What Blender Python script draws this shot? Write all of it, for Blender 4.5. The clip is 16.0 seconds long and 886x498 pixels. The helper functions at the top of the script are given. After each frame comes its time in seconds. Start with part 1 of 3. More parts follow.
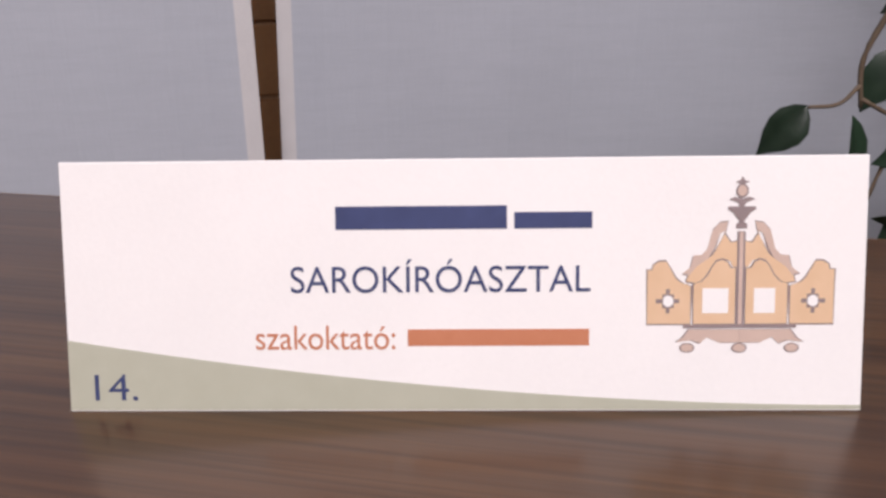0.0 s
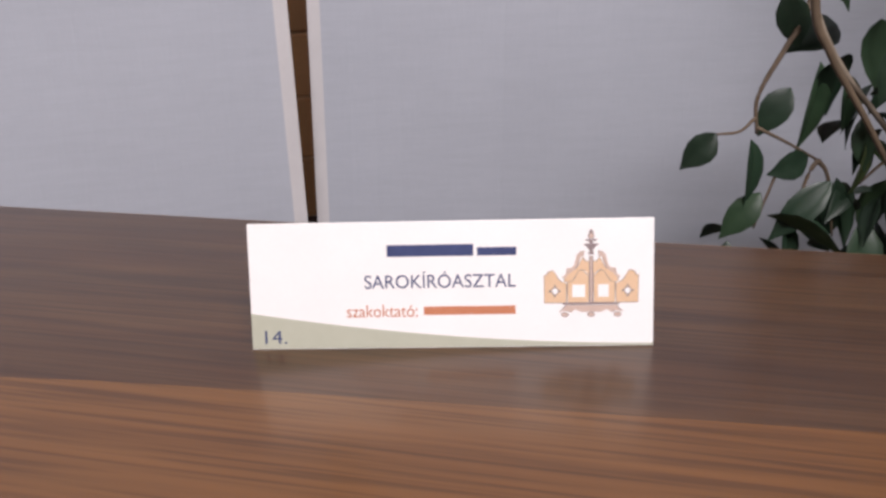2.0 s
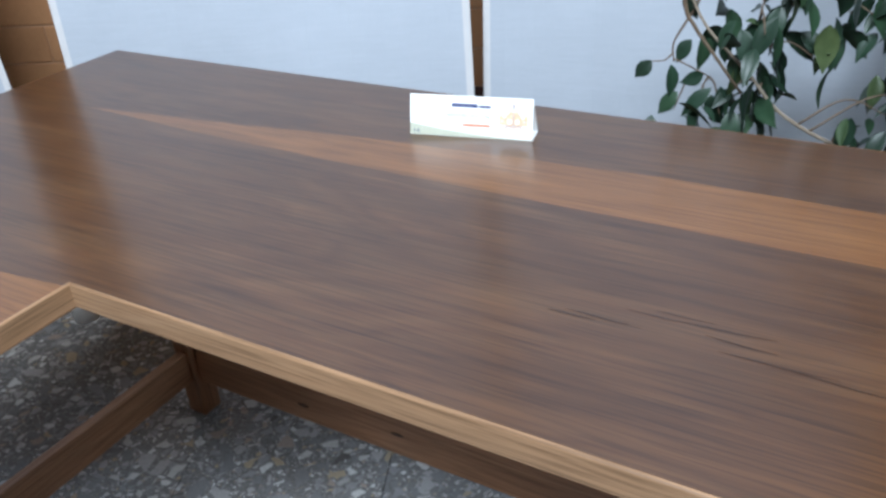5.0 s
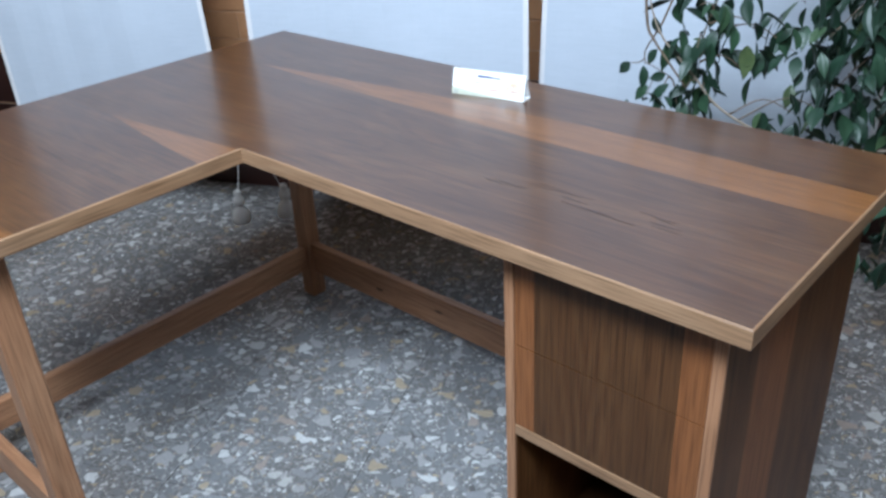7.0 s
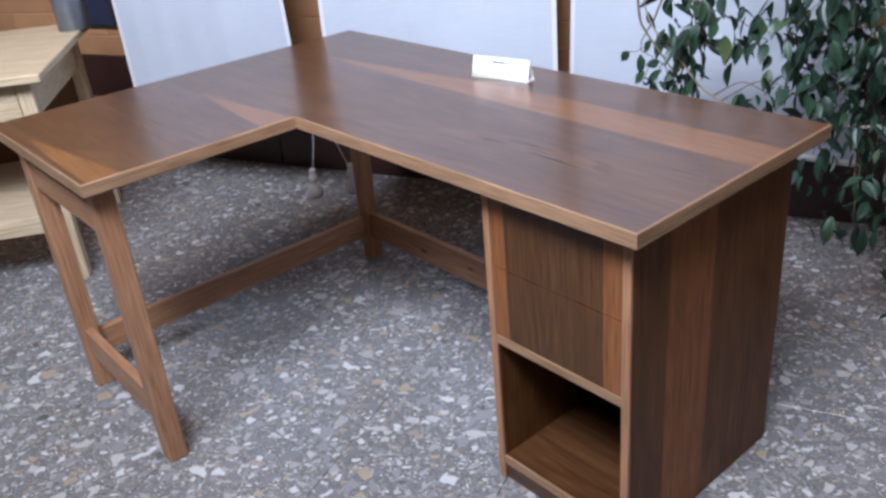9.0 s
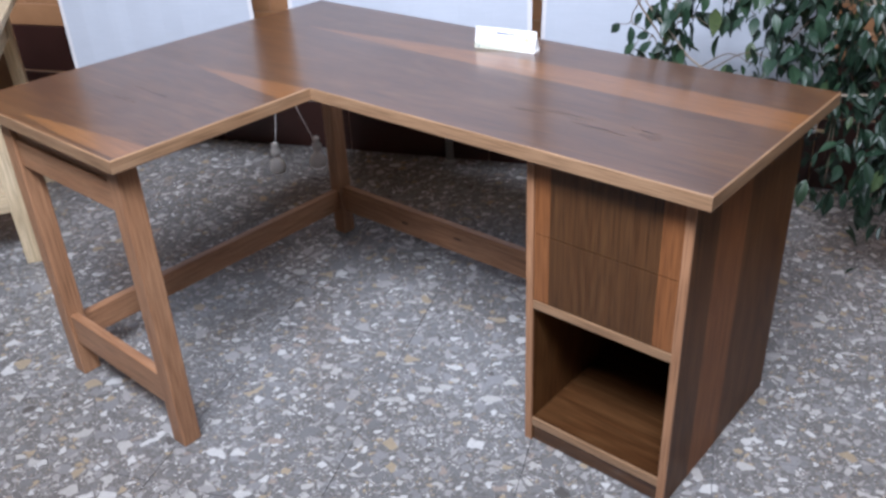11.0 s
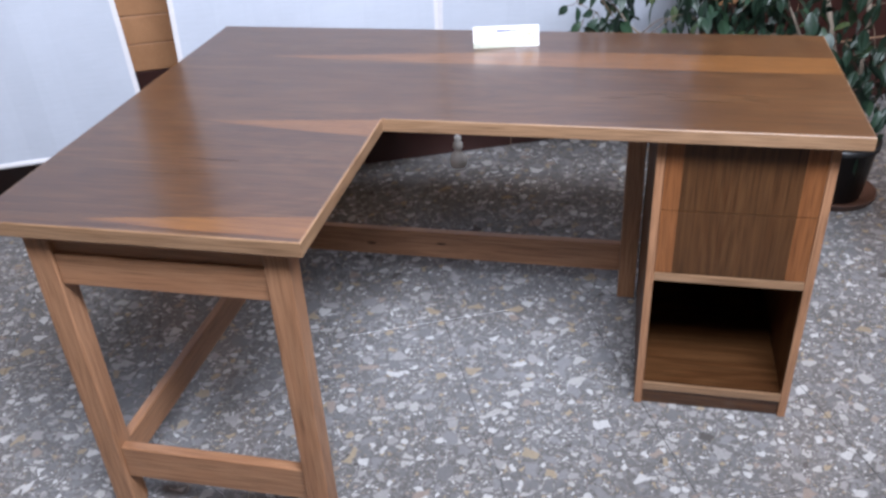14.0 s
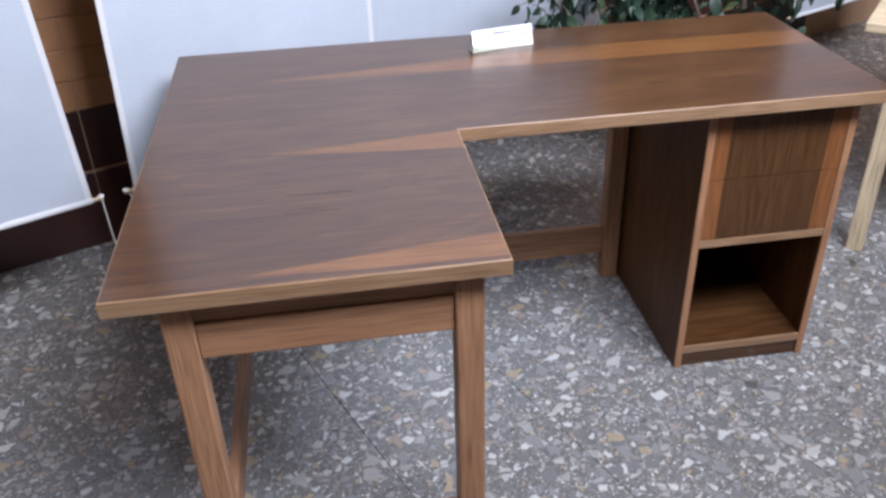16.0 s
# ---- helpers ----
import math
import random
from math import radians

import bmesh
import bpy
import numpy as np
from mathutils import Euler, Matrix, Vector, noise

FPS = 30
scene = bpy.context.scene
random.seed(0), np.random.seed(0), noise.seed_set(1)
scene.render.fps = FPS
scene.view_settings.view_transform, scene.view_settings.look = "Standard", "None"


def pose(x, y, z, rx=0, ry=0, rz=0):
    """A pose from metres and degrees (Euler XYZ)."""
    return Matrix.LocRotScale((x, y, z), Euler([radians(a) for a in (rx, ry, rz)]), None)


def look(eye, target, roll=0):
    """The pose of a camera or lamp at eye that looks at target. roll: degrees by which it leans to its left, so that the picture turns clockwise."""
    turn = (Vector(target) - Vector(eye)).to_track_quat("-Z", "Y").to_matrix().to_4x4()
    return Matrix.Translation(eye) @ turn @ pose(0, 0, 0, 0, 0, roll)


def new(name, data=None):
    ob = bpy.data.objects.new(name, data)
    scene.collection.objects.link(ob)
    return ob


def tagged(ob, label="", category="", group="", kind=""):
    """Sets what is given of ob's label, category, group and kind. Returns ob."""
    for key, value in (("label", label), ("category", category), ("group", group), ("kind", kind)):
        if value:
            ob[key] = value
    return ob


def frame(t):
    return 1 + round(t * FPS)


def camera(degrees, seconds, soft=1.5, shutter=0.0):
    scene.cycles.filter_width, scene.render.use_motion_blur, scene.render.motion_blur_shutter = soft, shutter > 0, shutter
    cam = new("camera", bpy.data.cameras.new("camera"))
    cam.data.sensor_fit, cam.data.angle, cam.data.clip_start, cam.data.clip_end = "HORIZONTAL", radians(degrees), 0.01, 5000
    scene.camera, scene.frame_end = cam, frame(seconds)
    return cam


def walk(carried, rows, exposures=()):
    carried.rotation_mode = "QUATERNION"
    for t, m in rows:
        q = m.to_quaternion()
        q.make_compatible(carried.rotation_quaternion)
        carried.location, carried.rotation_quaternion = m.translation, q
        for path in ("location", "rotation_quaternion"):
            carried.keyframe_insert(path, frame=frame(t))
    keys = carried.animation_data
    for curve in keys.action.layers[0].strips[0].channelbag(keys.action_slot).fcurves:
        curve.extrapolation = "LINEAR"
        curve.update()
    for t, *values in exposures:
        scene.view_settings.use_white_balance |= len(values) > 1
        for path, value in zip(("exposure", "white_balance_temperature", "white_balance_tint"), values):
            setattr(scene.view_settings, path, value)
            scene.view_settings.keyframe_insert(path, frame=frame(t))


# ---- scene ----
cam = camera(55.2, 16.0, soft=2.9)
PATH = [
    (0, (0.8625, -0.2894, 0.8570), (0.4293, 1.5455, 0.1870), -1.0),
    (0.5, (0.8618, -0.3076, 0.8710), (0.4674, 1.5243, 0.1710), -0.5),
    (1, (0.8680, -0.3370, 0.8900), (0.4940, 1.4860, 0.1570), -0.4),
    (1.5, (0.8812, -0.3812, 0.9100), (0.4901, 1.4341, 0.1680), -0.8),
    (2, (0.9035, -0.4387, 0.9340), (0.4507, 1.3622, 0.1900), -1.9),
    (2.5, (0.9358, -0.5107, 0.9640), (0.4017, 1.2431, 0.1630), -3.0),
    (3, (0.9712, -0.5917, 1.0050), (0.3725, 1.0920, 0.1060), -3.8),
    (3.5, (1.0141, -0.6912, 1.0420), (0.3395, 0.9353, 0.0930), -5.2),
    (6, (1.633, -1.245, 1.291), (0.556, 0.11, 0.288), -3.0),
    (6.5, (1.767, -1.345, 1.321), (0.63, -0.031, 0.33), -2.9),
    (7, (1.901, -1.439, 1.334), (0.702, -0.158, 0.376), -3.2),
    (7.5, (2.041, -1.479, 1.351), (0.763, -0.264, 0.408), -4.2),
    (8, (2.17, -1.501, 1.354), (0.822, -0.349, 0.43), -5.3),
    (8.5, (2.261, -1.527, 1.355), (0.877, -0.409, 0.442), -5.7),
    (9, (2.323, -1.572, 1.364), (0.937, -0.454, 0.453), -5.5),
    (11.5, (1.989, -1.875, 1.406), (0.926, -0.517, 0.392), -1.90),
    (12, (1.854, -1.929, 1.436), (0.901, -0.515, 0.391), -1.30),
    (12.5, (1.675, -2.040, 1.455), (0.866, -0.539, 0.410), -1.40),
    (13, (1.505, -2.143, 1.454), (0.832, -0.574, 0.411), -2.85),
    (13.5, (1.337, -2.202, 1.455), (0.792, -0.582, 0.416), -3.48),
    (14, (1.133, -2.224, 1.478), (0.738, -0.573, 0.422), -3.27),
    (14.5, (0.918, -2.245, 1.480), (0.691, -0.574, 0.405), -2.80),
    (15, (0.705, -2.271, 1.462), (0.650, -0.578, 0.399), -2.00),
    (15.5, (0.545, -2.251, 1.483), (0.624, -0.559, 0.420), -2.00),
    (16, (0.370, -2.209, 1.477), (0.602, -0.525, 0.424), -1.90),
]
walk(cam, [(t, look(eye, target, roll)) for t, eye, target, roll in PATH],
     exposures=[(0, -0.96, 6990, 26), (1.5, -0.86, 6950, 24), (2.6, -0.76, 6950, 24), (3.6, -0.58, 6950, 25), (5.8, 0.06, 5080, -3), (6.7, 0.03, 5150, 0), (7.4, 0.02, 5640, 12), (9, 0.08, 5680, 17), (11.4, 0.17, 5800, 16), (14, 0.17, 5840, 17), (16, 0.06, 5860, 17)])

# ---- world and light ----
ROOM = 23.5            # heading of the brick wall, degrees
CU, SU = math.cos(radians(ROOM)), math.sin(radians(ROOM))


def plan(u, v):
    """Room axes (u along the brick wall, v towards it) to world x, y."""
    return (u * CU - v * SU, u * SU + v * CU)


world = bpy.data.worlds.new("sky")
scene.world = world
world.use_nodes = True
sky = world.node_tree.nodes.new("ShaderNodeTexSky")
sky.sky_type, sky.sun_disc = "NISHITA", False
sky.sun_elevation, sky.sun_rotation = radians(38), radians(200)
world.node_tree.links.new(sky.outputs[0], world.node_tree.nodes["Background"].inputs[0])
world.node_tree.nodes["Background"].inputs[1].default_value = 0.12

U0, U1, V0, V1, HIGH = -3.6, 4.6, -2.8, 0.57, 4.2


def window_light(name, u, v, z, heading, w, h, watts):
    lamp = bpy.data.lights.new(name, "AREA")
    lamp.shape, lamp.size, lamp.size_y, lamp.energy = "RECTANGLE", w, h, watts
    lamp.color = (0.93, 0.97, 1.0)
    ob = new(name, lamp)
    x, y = plan(u, v)
    ob.matrix_world = pose(x, y, z, 90, 0, ROOM + heading)
    return ob


window_light("window_light_south", 0.75, V0 + 0.02, 3.35, 0, 1.9, 1.3, 384)


# ---- materials ----


def material(name):
    m = bpy.data.materials.new(name)
    m.use_nodes = True
    nt = m.node_tree
    return m, nt, nt.nodes["Principled BSDF"]


def node(nt, kind, **props):
    n = nt.nodes.new(kind)
    for key, value in props.items():
        if key in n.inputs:
            n.inputs[key].default_value = value
    return n


def ramp(nt, fac, stops, smooth=True):
    r = nt.nodes.new("ShaderNodeValToRGB")
    r.color_ramp.interpolation = "LINEAR" if smooth else "CONSTANT"
    el = r.color_ramp.elements
    while len(el) < len(stops):
        el.new(0.5)
    for e, (p, c) in zip(el, stops):
        e.position, e.color = p, (*c, 1) if len(c) == 3 else c
    nt.links.new(fac, r.inputs[0])
    return r.outputs[0]


def mixed(nt, fac, a, b, blend="MIX"):
    m = nt.nodes.new("ShaderNodeMix")
    m.data_type, m.blend_type = "RGBA", blend
    for k, value in ((0, fac), (6, a), (7, b)):
        if isinstance(value, (int, float)):
            m.inputs[k].default_value = value
        elif isinstance(value, tuple):
            m.inputs[k].default_value = (*value, 1)
        else:
            nt.links.new(value, m.inputs[k])
    return m.outputs[2]


def math_node(nt, op, a, b=0.0, c=0.0):
    m = nt.nodes.new("ShaderNodeMath")
    m.operation = op
    for k, value in ((0, a), (1, b), (2, c)):
        if isinstance(value, (int, float)):
            m.inputs[k].default_value = value
        else:
            nt.links.new(value, m.inputs[k])
    return m.outputs[0]


def bumped(nt, bsdf, height, strength, distance):
    b = node(nt, "ShaderNodeBump", Strength=strength, Distance=distance)
    nt.links.new(height, b.inputs["Height"])
    nt.links.new(b.outputs[0], bsdf.inputs["Normal"])


def coords(nt, scale, shift=True, position=False):
    """Object or world coordinates, scaled, each object with its own offset."""
    if position:
        src = nt.nodes.new("ShaderNodeNewGeometry").outputs["Position"]
    else:
        src = nt.nodes.new("ShaderNodeTexCoord").outputs["Object"]
    if shift:
        info = nt.nodes.new("ShaderNodeObjectInfo")
        off = nt.nodes.new("ShaderNodeVectorMath")
        off.operation = "MULTIPLY_ADD"
        nt.links.new(info.outputs["Random"], off.inputs[0])
        off.inputs[1].default_value = (3.1, 7.7, 5.3)
        nt.links.new(src, off.inputs[2])
        src = off.outputs[0]
    mp = node(nt, "ShaderNodeMapping", Scale=scale)
    nt.links.new(src, mp.inputs[0])
    return mp.outputs[0]


def noise_at(nt, vec, scale=1.0, detail=4.0, rough=0.55, distort=0.0):
    n = node(nt, "ShaderNodeTexNoise", Scale=scale, Detail=detail, Roughness=rough, Distortion=distort)
    nt.links.new(vec, n.inputs["Vector"])
    return n.outputs["Fac"]


def wood(name, dark, mid, light, axis, gloss=0.3, figure=1.0, coat=0.0, shift=True, peak=None, ring=0.42, spec=0.4):
    """Wood with its grain along one axis: broad figure, growth streaks and fine pores."""
    m, nt, bsdf = material(name)
    k = "xyz".index(axis)

    def sc(along, across):
        return tuple(along if i == k else across for i in range(3))
    broad = noise_at(nt, coords(nt, sc(1.15, 5.6), shift), 1.0, 3.0, 0.5, 1.1 * figure)
    streak = noise_at(nt, coords(nt, sc(1.8, 46), shift), 1.0, 4.0, 0.6, 0.8)
    pores = noise_at(nt, coords(nt, sc(9, 420), shift), 1.0, 2.0, 0.5)
    rings = math_node(nt, "MULTIPLY", broad, 8.0)
    if peak:
        # nested pointed arches about an upright line
        sep = nt.nodes.new("ShaderNodeSeparateXYZ")
        nt.links.new(coords(nt, (1, 1, 1), False), sep.inputs[0])
        side = math_node(nt, "ABSOLUTE", math_node(nt, "SUBTRACT", sep.outputs[0], peak[0]))
        fade = math_node(nt, "MAXIMUM", math_node(nt, "MULTIPLY_ADD", side, -13.0, 1.0), 0.0)
        side = math_node(nt, "POWER", side, 0.9)
        arch = math_node(nt, "MULTIPLY_ADD", side, -5.0, sep.outputs[2])
        rings = math_node(nt, "MULTIPLY_ADD", math_node(nt, "SUBTRACT", arch, peak[1]), 7.0, math_node(nt, "MULTIPLY", broad, 1.3))
    rings = math_node(nt, "FRACT", rings)
    rings = math_node(nt, "ABSOLUTE", math_node(nt, "SUBTRACT", rings, 0.5))
    if peak:
        rings = math_node(nt, "MULTIPLY_ADD", math_node(nt, "SUBTRACT", rings, 0.25), fade, 0.25)
    v = math_node(nt, "MULTIPLY_ADD", rings, 0.70 if peak else ring, math_node(nt, "MULTIPLY", streak, 0.46 if peak else 0.50))
    v = math_node(nt, "MULTIPLY_ADD", broad, 0.45, v)
    v = math_node(nt, "SUBTRACT", v, 0.05 if peak else 0.10)
    col = ramp(nt, v, [(0.12, dark), (0.42, mid), (0.85, light)])
    lines = noise_at(nt, coords(nt, sc(2.2, 170), shift), 1.0, 3.0, 0.6, 0.4)
    col = mixed(nt, 0.40 * figure, col, ramp(nt, lines, [(0.36, (0.55, 0.50, 0.47)), (0.5, (1, 1, 1)), (0.68, (1.12, 1.1, 1.08))]), "MULTIPLY")
    flame = noise_at(nt, coords(nt, sc(5.0, 30), shift), 1.0, 3.0, 0.55, 0.6)
    col = mixed(nt, 0.5 * figure, col, ramp(nt, flame, [(0.32, (0.78, 0.76, 0.75)), (0.5, (1.0, 1.0, 1.0)), (0.70, (1.26, 1.25, 1.24))]), "MULTIPLY")
    fine = ramp(nt, pores, [(0.36, (0.56, 0.53, 0.51)), (0.52, (1, 1, 1)), (0.68, (1.10, 1.09, 1.08))])
    col = mixed(nt, 0.8, col, fine, "MULTIPLY")
    nt.links.new(col, bsdf.inputs["Base Color"])
    smear = noise_at(nt, coords(nt, (3.5, 3.5, 3.5)), 1.0, 3.0)
    rough = math_node(nt, "MULTIPLY_ADD", smear, 0.14, gloss - 0.05)
    nt.links.new(rough, bsdf.inputs["Roughness"])
    bsdf.inputs["Specular IOR Level"].default_value = spec
    if coat:
        bsdf.inputs["Coat Weight"].default_value = coat
        bsdf.inputs["Coat Roughness"].default_value = 0.17
    bumped(nt, bsdf, pores, 0.12, 0.0006)
    return m


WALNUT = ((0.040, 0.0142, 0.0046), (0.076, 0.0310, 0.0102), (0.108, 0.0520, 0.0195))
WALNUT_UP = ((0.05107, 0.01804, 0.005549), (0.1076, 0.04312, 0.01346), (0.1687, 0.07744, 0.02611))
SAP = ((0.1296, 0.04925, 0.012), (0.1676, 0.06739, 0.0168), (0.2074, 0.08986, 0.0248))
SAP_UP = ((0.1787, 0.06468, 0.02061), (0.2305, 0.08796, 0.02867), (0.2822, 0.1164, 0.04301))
CHERRY = ((0.2726, 0.1267, 0.06273), (0.3683, 0.1848, 0.09296), (0.4495, 0.2493, 0.1344))
EDGE = ((0.2374, 0.1314, 0.0664), (0.3053, 0.1806, 0.0976), (0.3646, 0.229, 0.1312))
PINE = ((0.50, 0.375, 0.215), (0.62, 0.49, 0.31), (0.70, 0.58, 0.40))
walnut_x = wood("walnut_veneer", *WALNUT, "x", 0.29, 1.3, 0.38)
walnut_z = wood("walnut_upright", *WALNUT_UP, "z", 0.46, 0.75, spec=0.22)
walnut_shelf = wood("walnut_shelf", *WALNUT, "x", 0.5, 0.9, spec=0.12)
sap_x = wood("sapwood_veneer", *SAP, "x", 0.29, 0.6, 0.38)
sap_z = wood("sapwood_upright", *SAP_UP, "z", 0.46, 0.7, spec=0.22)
walnut_dark = wood("walnut_streak", (0.020, 0.0075, 0.003), (0.034, 0.0135, 0.005), (0.055, 0.024, 0.0095), "x", 0.29, 1.0, 0.38)
walnut_front = wood("walnut_drawer_front", *WALNUT, "z", 0.34, 1.2, 0.0, False, (1.357, 0.46))
sap_front = wood("sapwood_drawer_front", *SAP_UP, "z", 0.34, 0.7, 0.0, False)
cherry_x = wood("cherry_along_x", *CHERRY, "x", 0.38, 0.6)
cherry_y = wood("cherry_along_y", *CHERRY, "y", 0.38, 0.6)
cherry_z = wood("cherry_upright", *CHERRY, "z", 0.38, 0.6)
edge_x = wood("edge_along_x", *EDGE, "x", 0.34, 0.5)
edge_y = wood("edge_along_y", *EDGE, "y", 0.34, 0.5)
pine_x = wood("pine_along_x", *PINE, "x", 0.4, 0.8)
pine_y = wood("pine_along_y", *PINE, "y", 0.4, 0.8)
pine_z = wood("pine_upright", *PINE, "z", 0.4, 0.8)


def terrazzo():
    m, nt, bsdf = material("terrazzo")
    base = coords(nt, (1, 1, 1), shift=False, position=True)
    wob = node(nt, "ShaderNodeTexNoise", Scale=34.0, Detail=2.0)
    nt.links.new(base, wob.inputs["Vector"])
    off = nt.nodes.new("ShaderNodeVectorMath")
    off.operation = "MULTIPLY_ADD"
    nt.links.new(wob.outputs["Color"], off.inputs[0])
    off.inputs[1].default_value = (0.022, 0.022, 0.022)
    nt.links.new(base, off.inputs[2])
    col = ramp(nt, noise_at(nt, base, 130.0, 3.0), [(0.3, (0.14, 0.1336, 0.128)), (0.7, (0.228, 0.2184, 0.2112))])
    chips = [(210.0, 0.60, 0.10), (95.0, 0.52, 0.11), (44.0, 0.45, 0.10), (25.0, 0.74, 0.10)]
    for scale, part_of, rim in chips:
        v1 = node(nt, "ShaderNodeTexVoronoi", Scale=scale)
        v2 = node(nt, "ShaderNodeTexVoronoi", Scale=scale)
        v2.feature = "DISTANCE_TO_EDGE"
        for v in (v1, v2):
            v.voronoi_dimensions = "2D"
            nt.links.new(off.outputs[0], v.inputs["Vector"])
        sep = nt.nodes.new("ShaderNodeSeparateColor")
        nt.links.new(v1.outputs["Color"], sep.inputs[0])
        stone = ramp(nt, sep.outputs[1], [(0.0, (0.2184, 0.2142, 0.2142)), (0.22, (0.2856, 0.2814, 0.2814)), (0.45, (0.3864, 0.3738, 0.3612)),
                                          (0.64, (0.504, 0.4872, 0.462)), (0.76, (0.6216, 0.6132, 0.5964)), (0.87, (0.41, 0.335, 0.235)), (0.94, (0.3528, 0.294, 0.252)),
                                          (0.985, (0.126, 0.1176, 0.1092))], smooth=False)
        cloud = noise_at(nt, base, 160.0, 3.0)
        stone = mixed(nt, 0.5, stone, ramp(nt, cloud, [(0.3, (0.7, 0.7, 0.7)), (0.7, (1.15, 1.15, 1.15))]), "MULTIPLY")
        there = math_node(nt, "GREATER_THAN", sep.outputs[0], part_of)
        inside = math_node(nt, "GREATER_THAN", v2.outputs["Distance"], math_node(nt, "MULTIPLY_ADD", sep.outputs[2], 0.16, rim))
        col = mixed(nt, math_node(nt, "MULTIPLY", there, inside), col, stone)
    grime = noise_at(nt, base, 2.6, 4.0)
    col = mixed(nt, 0.6, col, ramp(nt, grime, [(0.3, (0.66, 0.65, 0.64)), (0.7, (1.0, 1.0, 1.0))]), "MULTIPLY")
    nt.links.new(col, bsdf.inputs["Base Color"])
    nt.links.new(math_node(nt, "MULTIPLY_ADD", grime, 0.2, 0.12), bsdf.inputs["Roughness"])
    return m


def mottled(name, a, b, rough, scale=12.0, bump=0.1, shift=True, fine=140.0, vary=0.0):
    """A plain surface with blotches, fine grain and its own tone for each object."""
    m, nt, bsdf = material(name)
    c = coords(nt, (1, 1, 1), shift=shift)
    blot, grain = noise_at(nt, c, scale, 4.0), noise_at(nt, c, fine, 3.0)
    col = ramp(nt, math_node(nt, "MULTIPLY_ADD", grain, 0.4, math_node(nt, "MULTIPLY", blot, 0.6)), [(0.3, a), (0.7, b)])
    if vary:
        info = nt.nodes.new("ShaderNodeObjectInfo")
        lo, hi = 1 - vary, 1 + vary
        col = mixed(nt, 1.0, col, ramp(nt, info.outputs["Random"], [(0.0, (lo, lo, lo)), (1.0, (hi, hi, hi))]), "MULTIPLY")
    nt.links.new(col, bsdf.inputs["Base Color"])
    nt.links.new(math_node(nt, "MULTIPLY_ADD", blot, 0.2, rough - 0.1), bsdf.inputs["Roughness"])
    bumped(nt, bsdf, grain, bump, 0.001)
    return m


def linen():
    m, nt, bsdf = material("linen")
    c = coords(nt, (1, 1, 1))
    warp = noise_at(nt, coords(nt, (1100, 1100, 45)), 1.0, 2.0)
    weft = noise_at(nt, coords(nt, (60, 60, 1100)), 1.0, 2.0)
    both = math_node(nt, "MULTIPLY_ADD", warp, 0.5, math_node(nt, "MULTIPLY", weft, 0.5))
    slub = noise_at(nt, coords(nt, (14, 14, 160)), 1.0, 3.0)
    soft = noise_at(nt, c, 3.0, 3.0)
    v = math_node(nt, "MULTIPLY_ADD", slub, 0.2, math_node(nt, "MULTIPLY_ADD", both, 0.35, math_node(nt, "MULTIPLY", soft, 0.45)))
    nt.links.new(ramp(nt, v, [(0.3, (0.368, 0.392, 0.436)), (0.7, (0.46, 0.488, 0.54))]), bsdf.inputs["Base Color"])
    bsdf.inputs["Roughness"].default_value = 0.9
    bumped(nt, bsdf, both, 0.35, 0.0008)
    return m


def leaf_material():
    m, nt, bsdf = material("ficus_leaf")
    info = nt.nodes.new("ShaderNodeObjectInfo")
    tone = ramp(nt, info.outputs["Random"], [(0.0, (0.0105, 0.025, 0.014)), (0.5, (0.015, 0.037, 0.021)), (0.88, (0.025, 0.055, 0.027)), (1.0, (0.058, 0.082, 0.030))])
    spots = noise_at(nt, coords(nt, (1, 1, 1)), 70.0, 3.0)
    col = mixed(nt, 0.7, tone, ramp(nt, spots, [(0.3, (0.72, 0.76, 0.72)), (0.7, (1.2, 1.15, 1.1))]), "MULTIPLY")
    nt.links.new(col, bsdf.inputs["Base Color"])
    nt.links.new(math_node(nt, "MULTIPLY_ADD", spots, 0.18, 0.38), bsdf.inputs["Roughness"])
    return m


floor_stone = terrazzo()
joint_grey = mottled("joint_grout", (0.04, 0.04, 0.04), (0.08, 0.08, 0.08), 0.8)
brick_tan = mottled("tan_brick", (0.38, 0.185, 0.082), (0.48, 0.25, 0.115), 0.6, 9.0, 0.3, vary=0.10)
brick_dark = mottled("dark_brown_tile", (0.032, 0.0108, 0.0084), (0.048, 0.0168, 0.0128), 0.35, 9.0, 0.15, vary=0.15)
mortar = mottled("mortar", (0.42, 0.25, 0.14), (0.52, 0.33, 0.20), 0.9, 14.0, 0.3)
# for the unseen walls and ceiling; kept dark so that little light bounces
plaster = mottled("painted_plaster", (0.144, 0.128, 0.108), (0.184, 0.164, 0.14), 0.8, 3.0, 0.15)
linen_cloth = linen()
hem_cloth = mottled("hem_linen", (0.544, 0.528, 0.528), (0.608, 0.592, 0.592), 0.9, 30.0, 0.3, fine=600.0)
cord_white = mottled("cotton_cord", (0.74, 0.72, 0.69), (0.84, 0.82, 0.79), 0.9, 60.0, 0.5, fine=500.0)
paper = mottled("paper", (0.90, 0.89, 0.875), (0.94, 0.93, 0.915), 0.6, 40.0, 0.05, fine=900.0)
ink_navy = mottled("navy_ink", (0.035, 0.05, 0.14), (0.05, 0.07, 0.18), 0.7, 300.0, 0.0)
ink_orange = mottled("orange_ink", (0.56, 0.20, 0.10), (0.62, 0.24, 0.13), 0.7, 300.0, 0.0)
ink_green = mottled("sage_green_ink", (0.46, 0.47, 0.37), (0.50, 0.51, 0.41), 0.7, 200.0, 0.0)
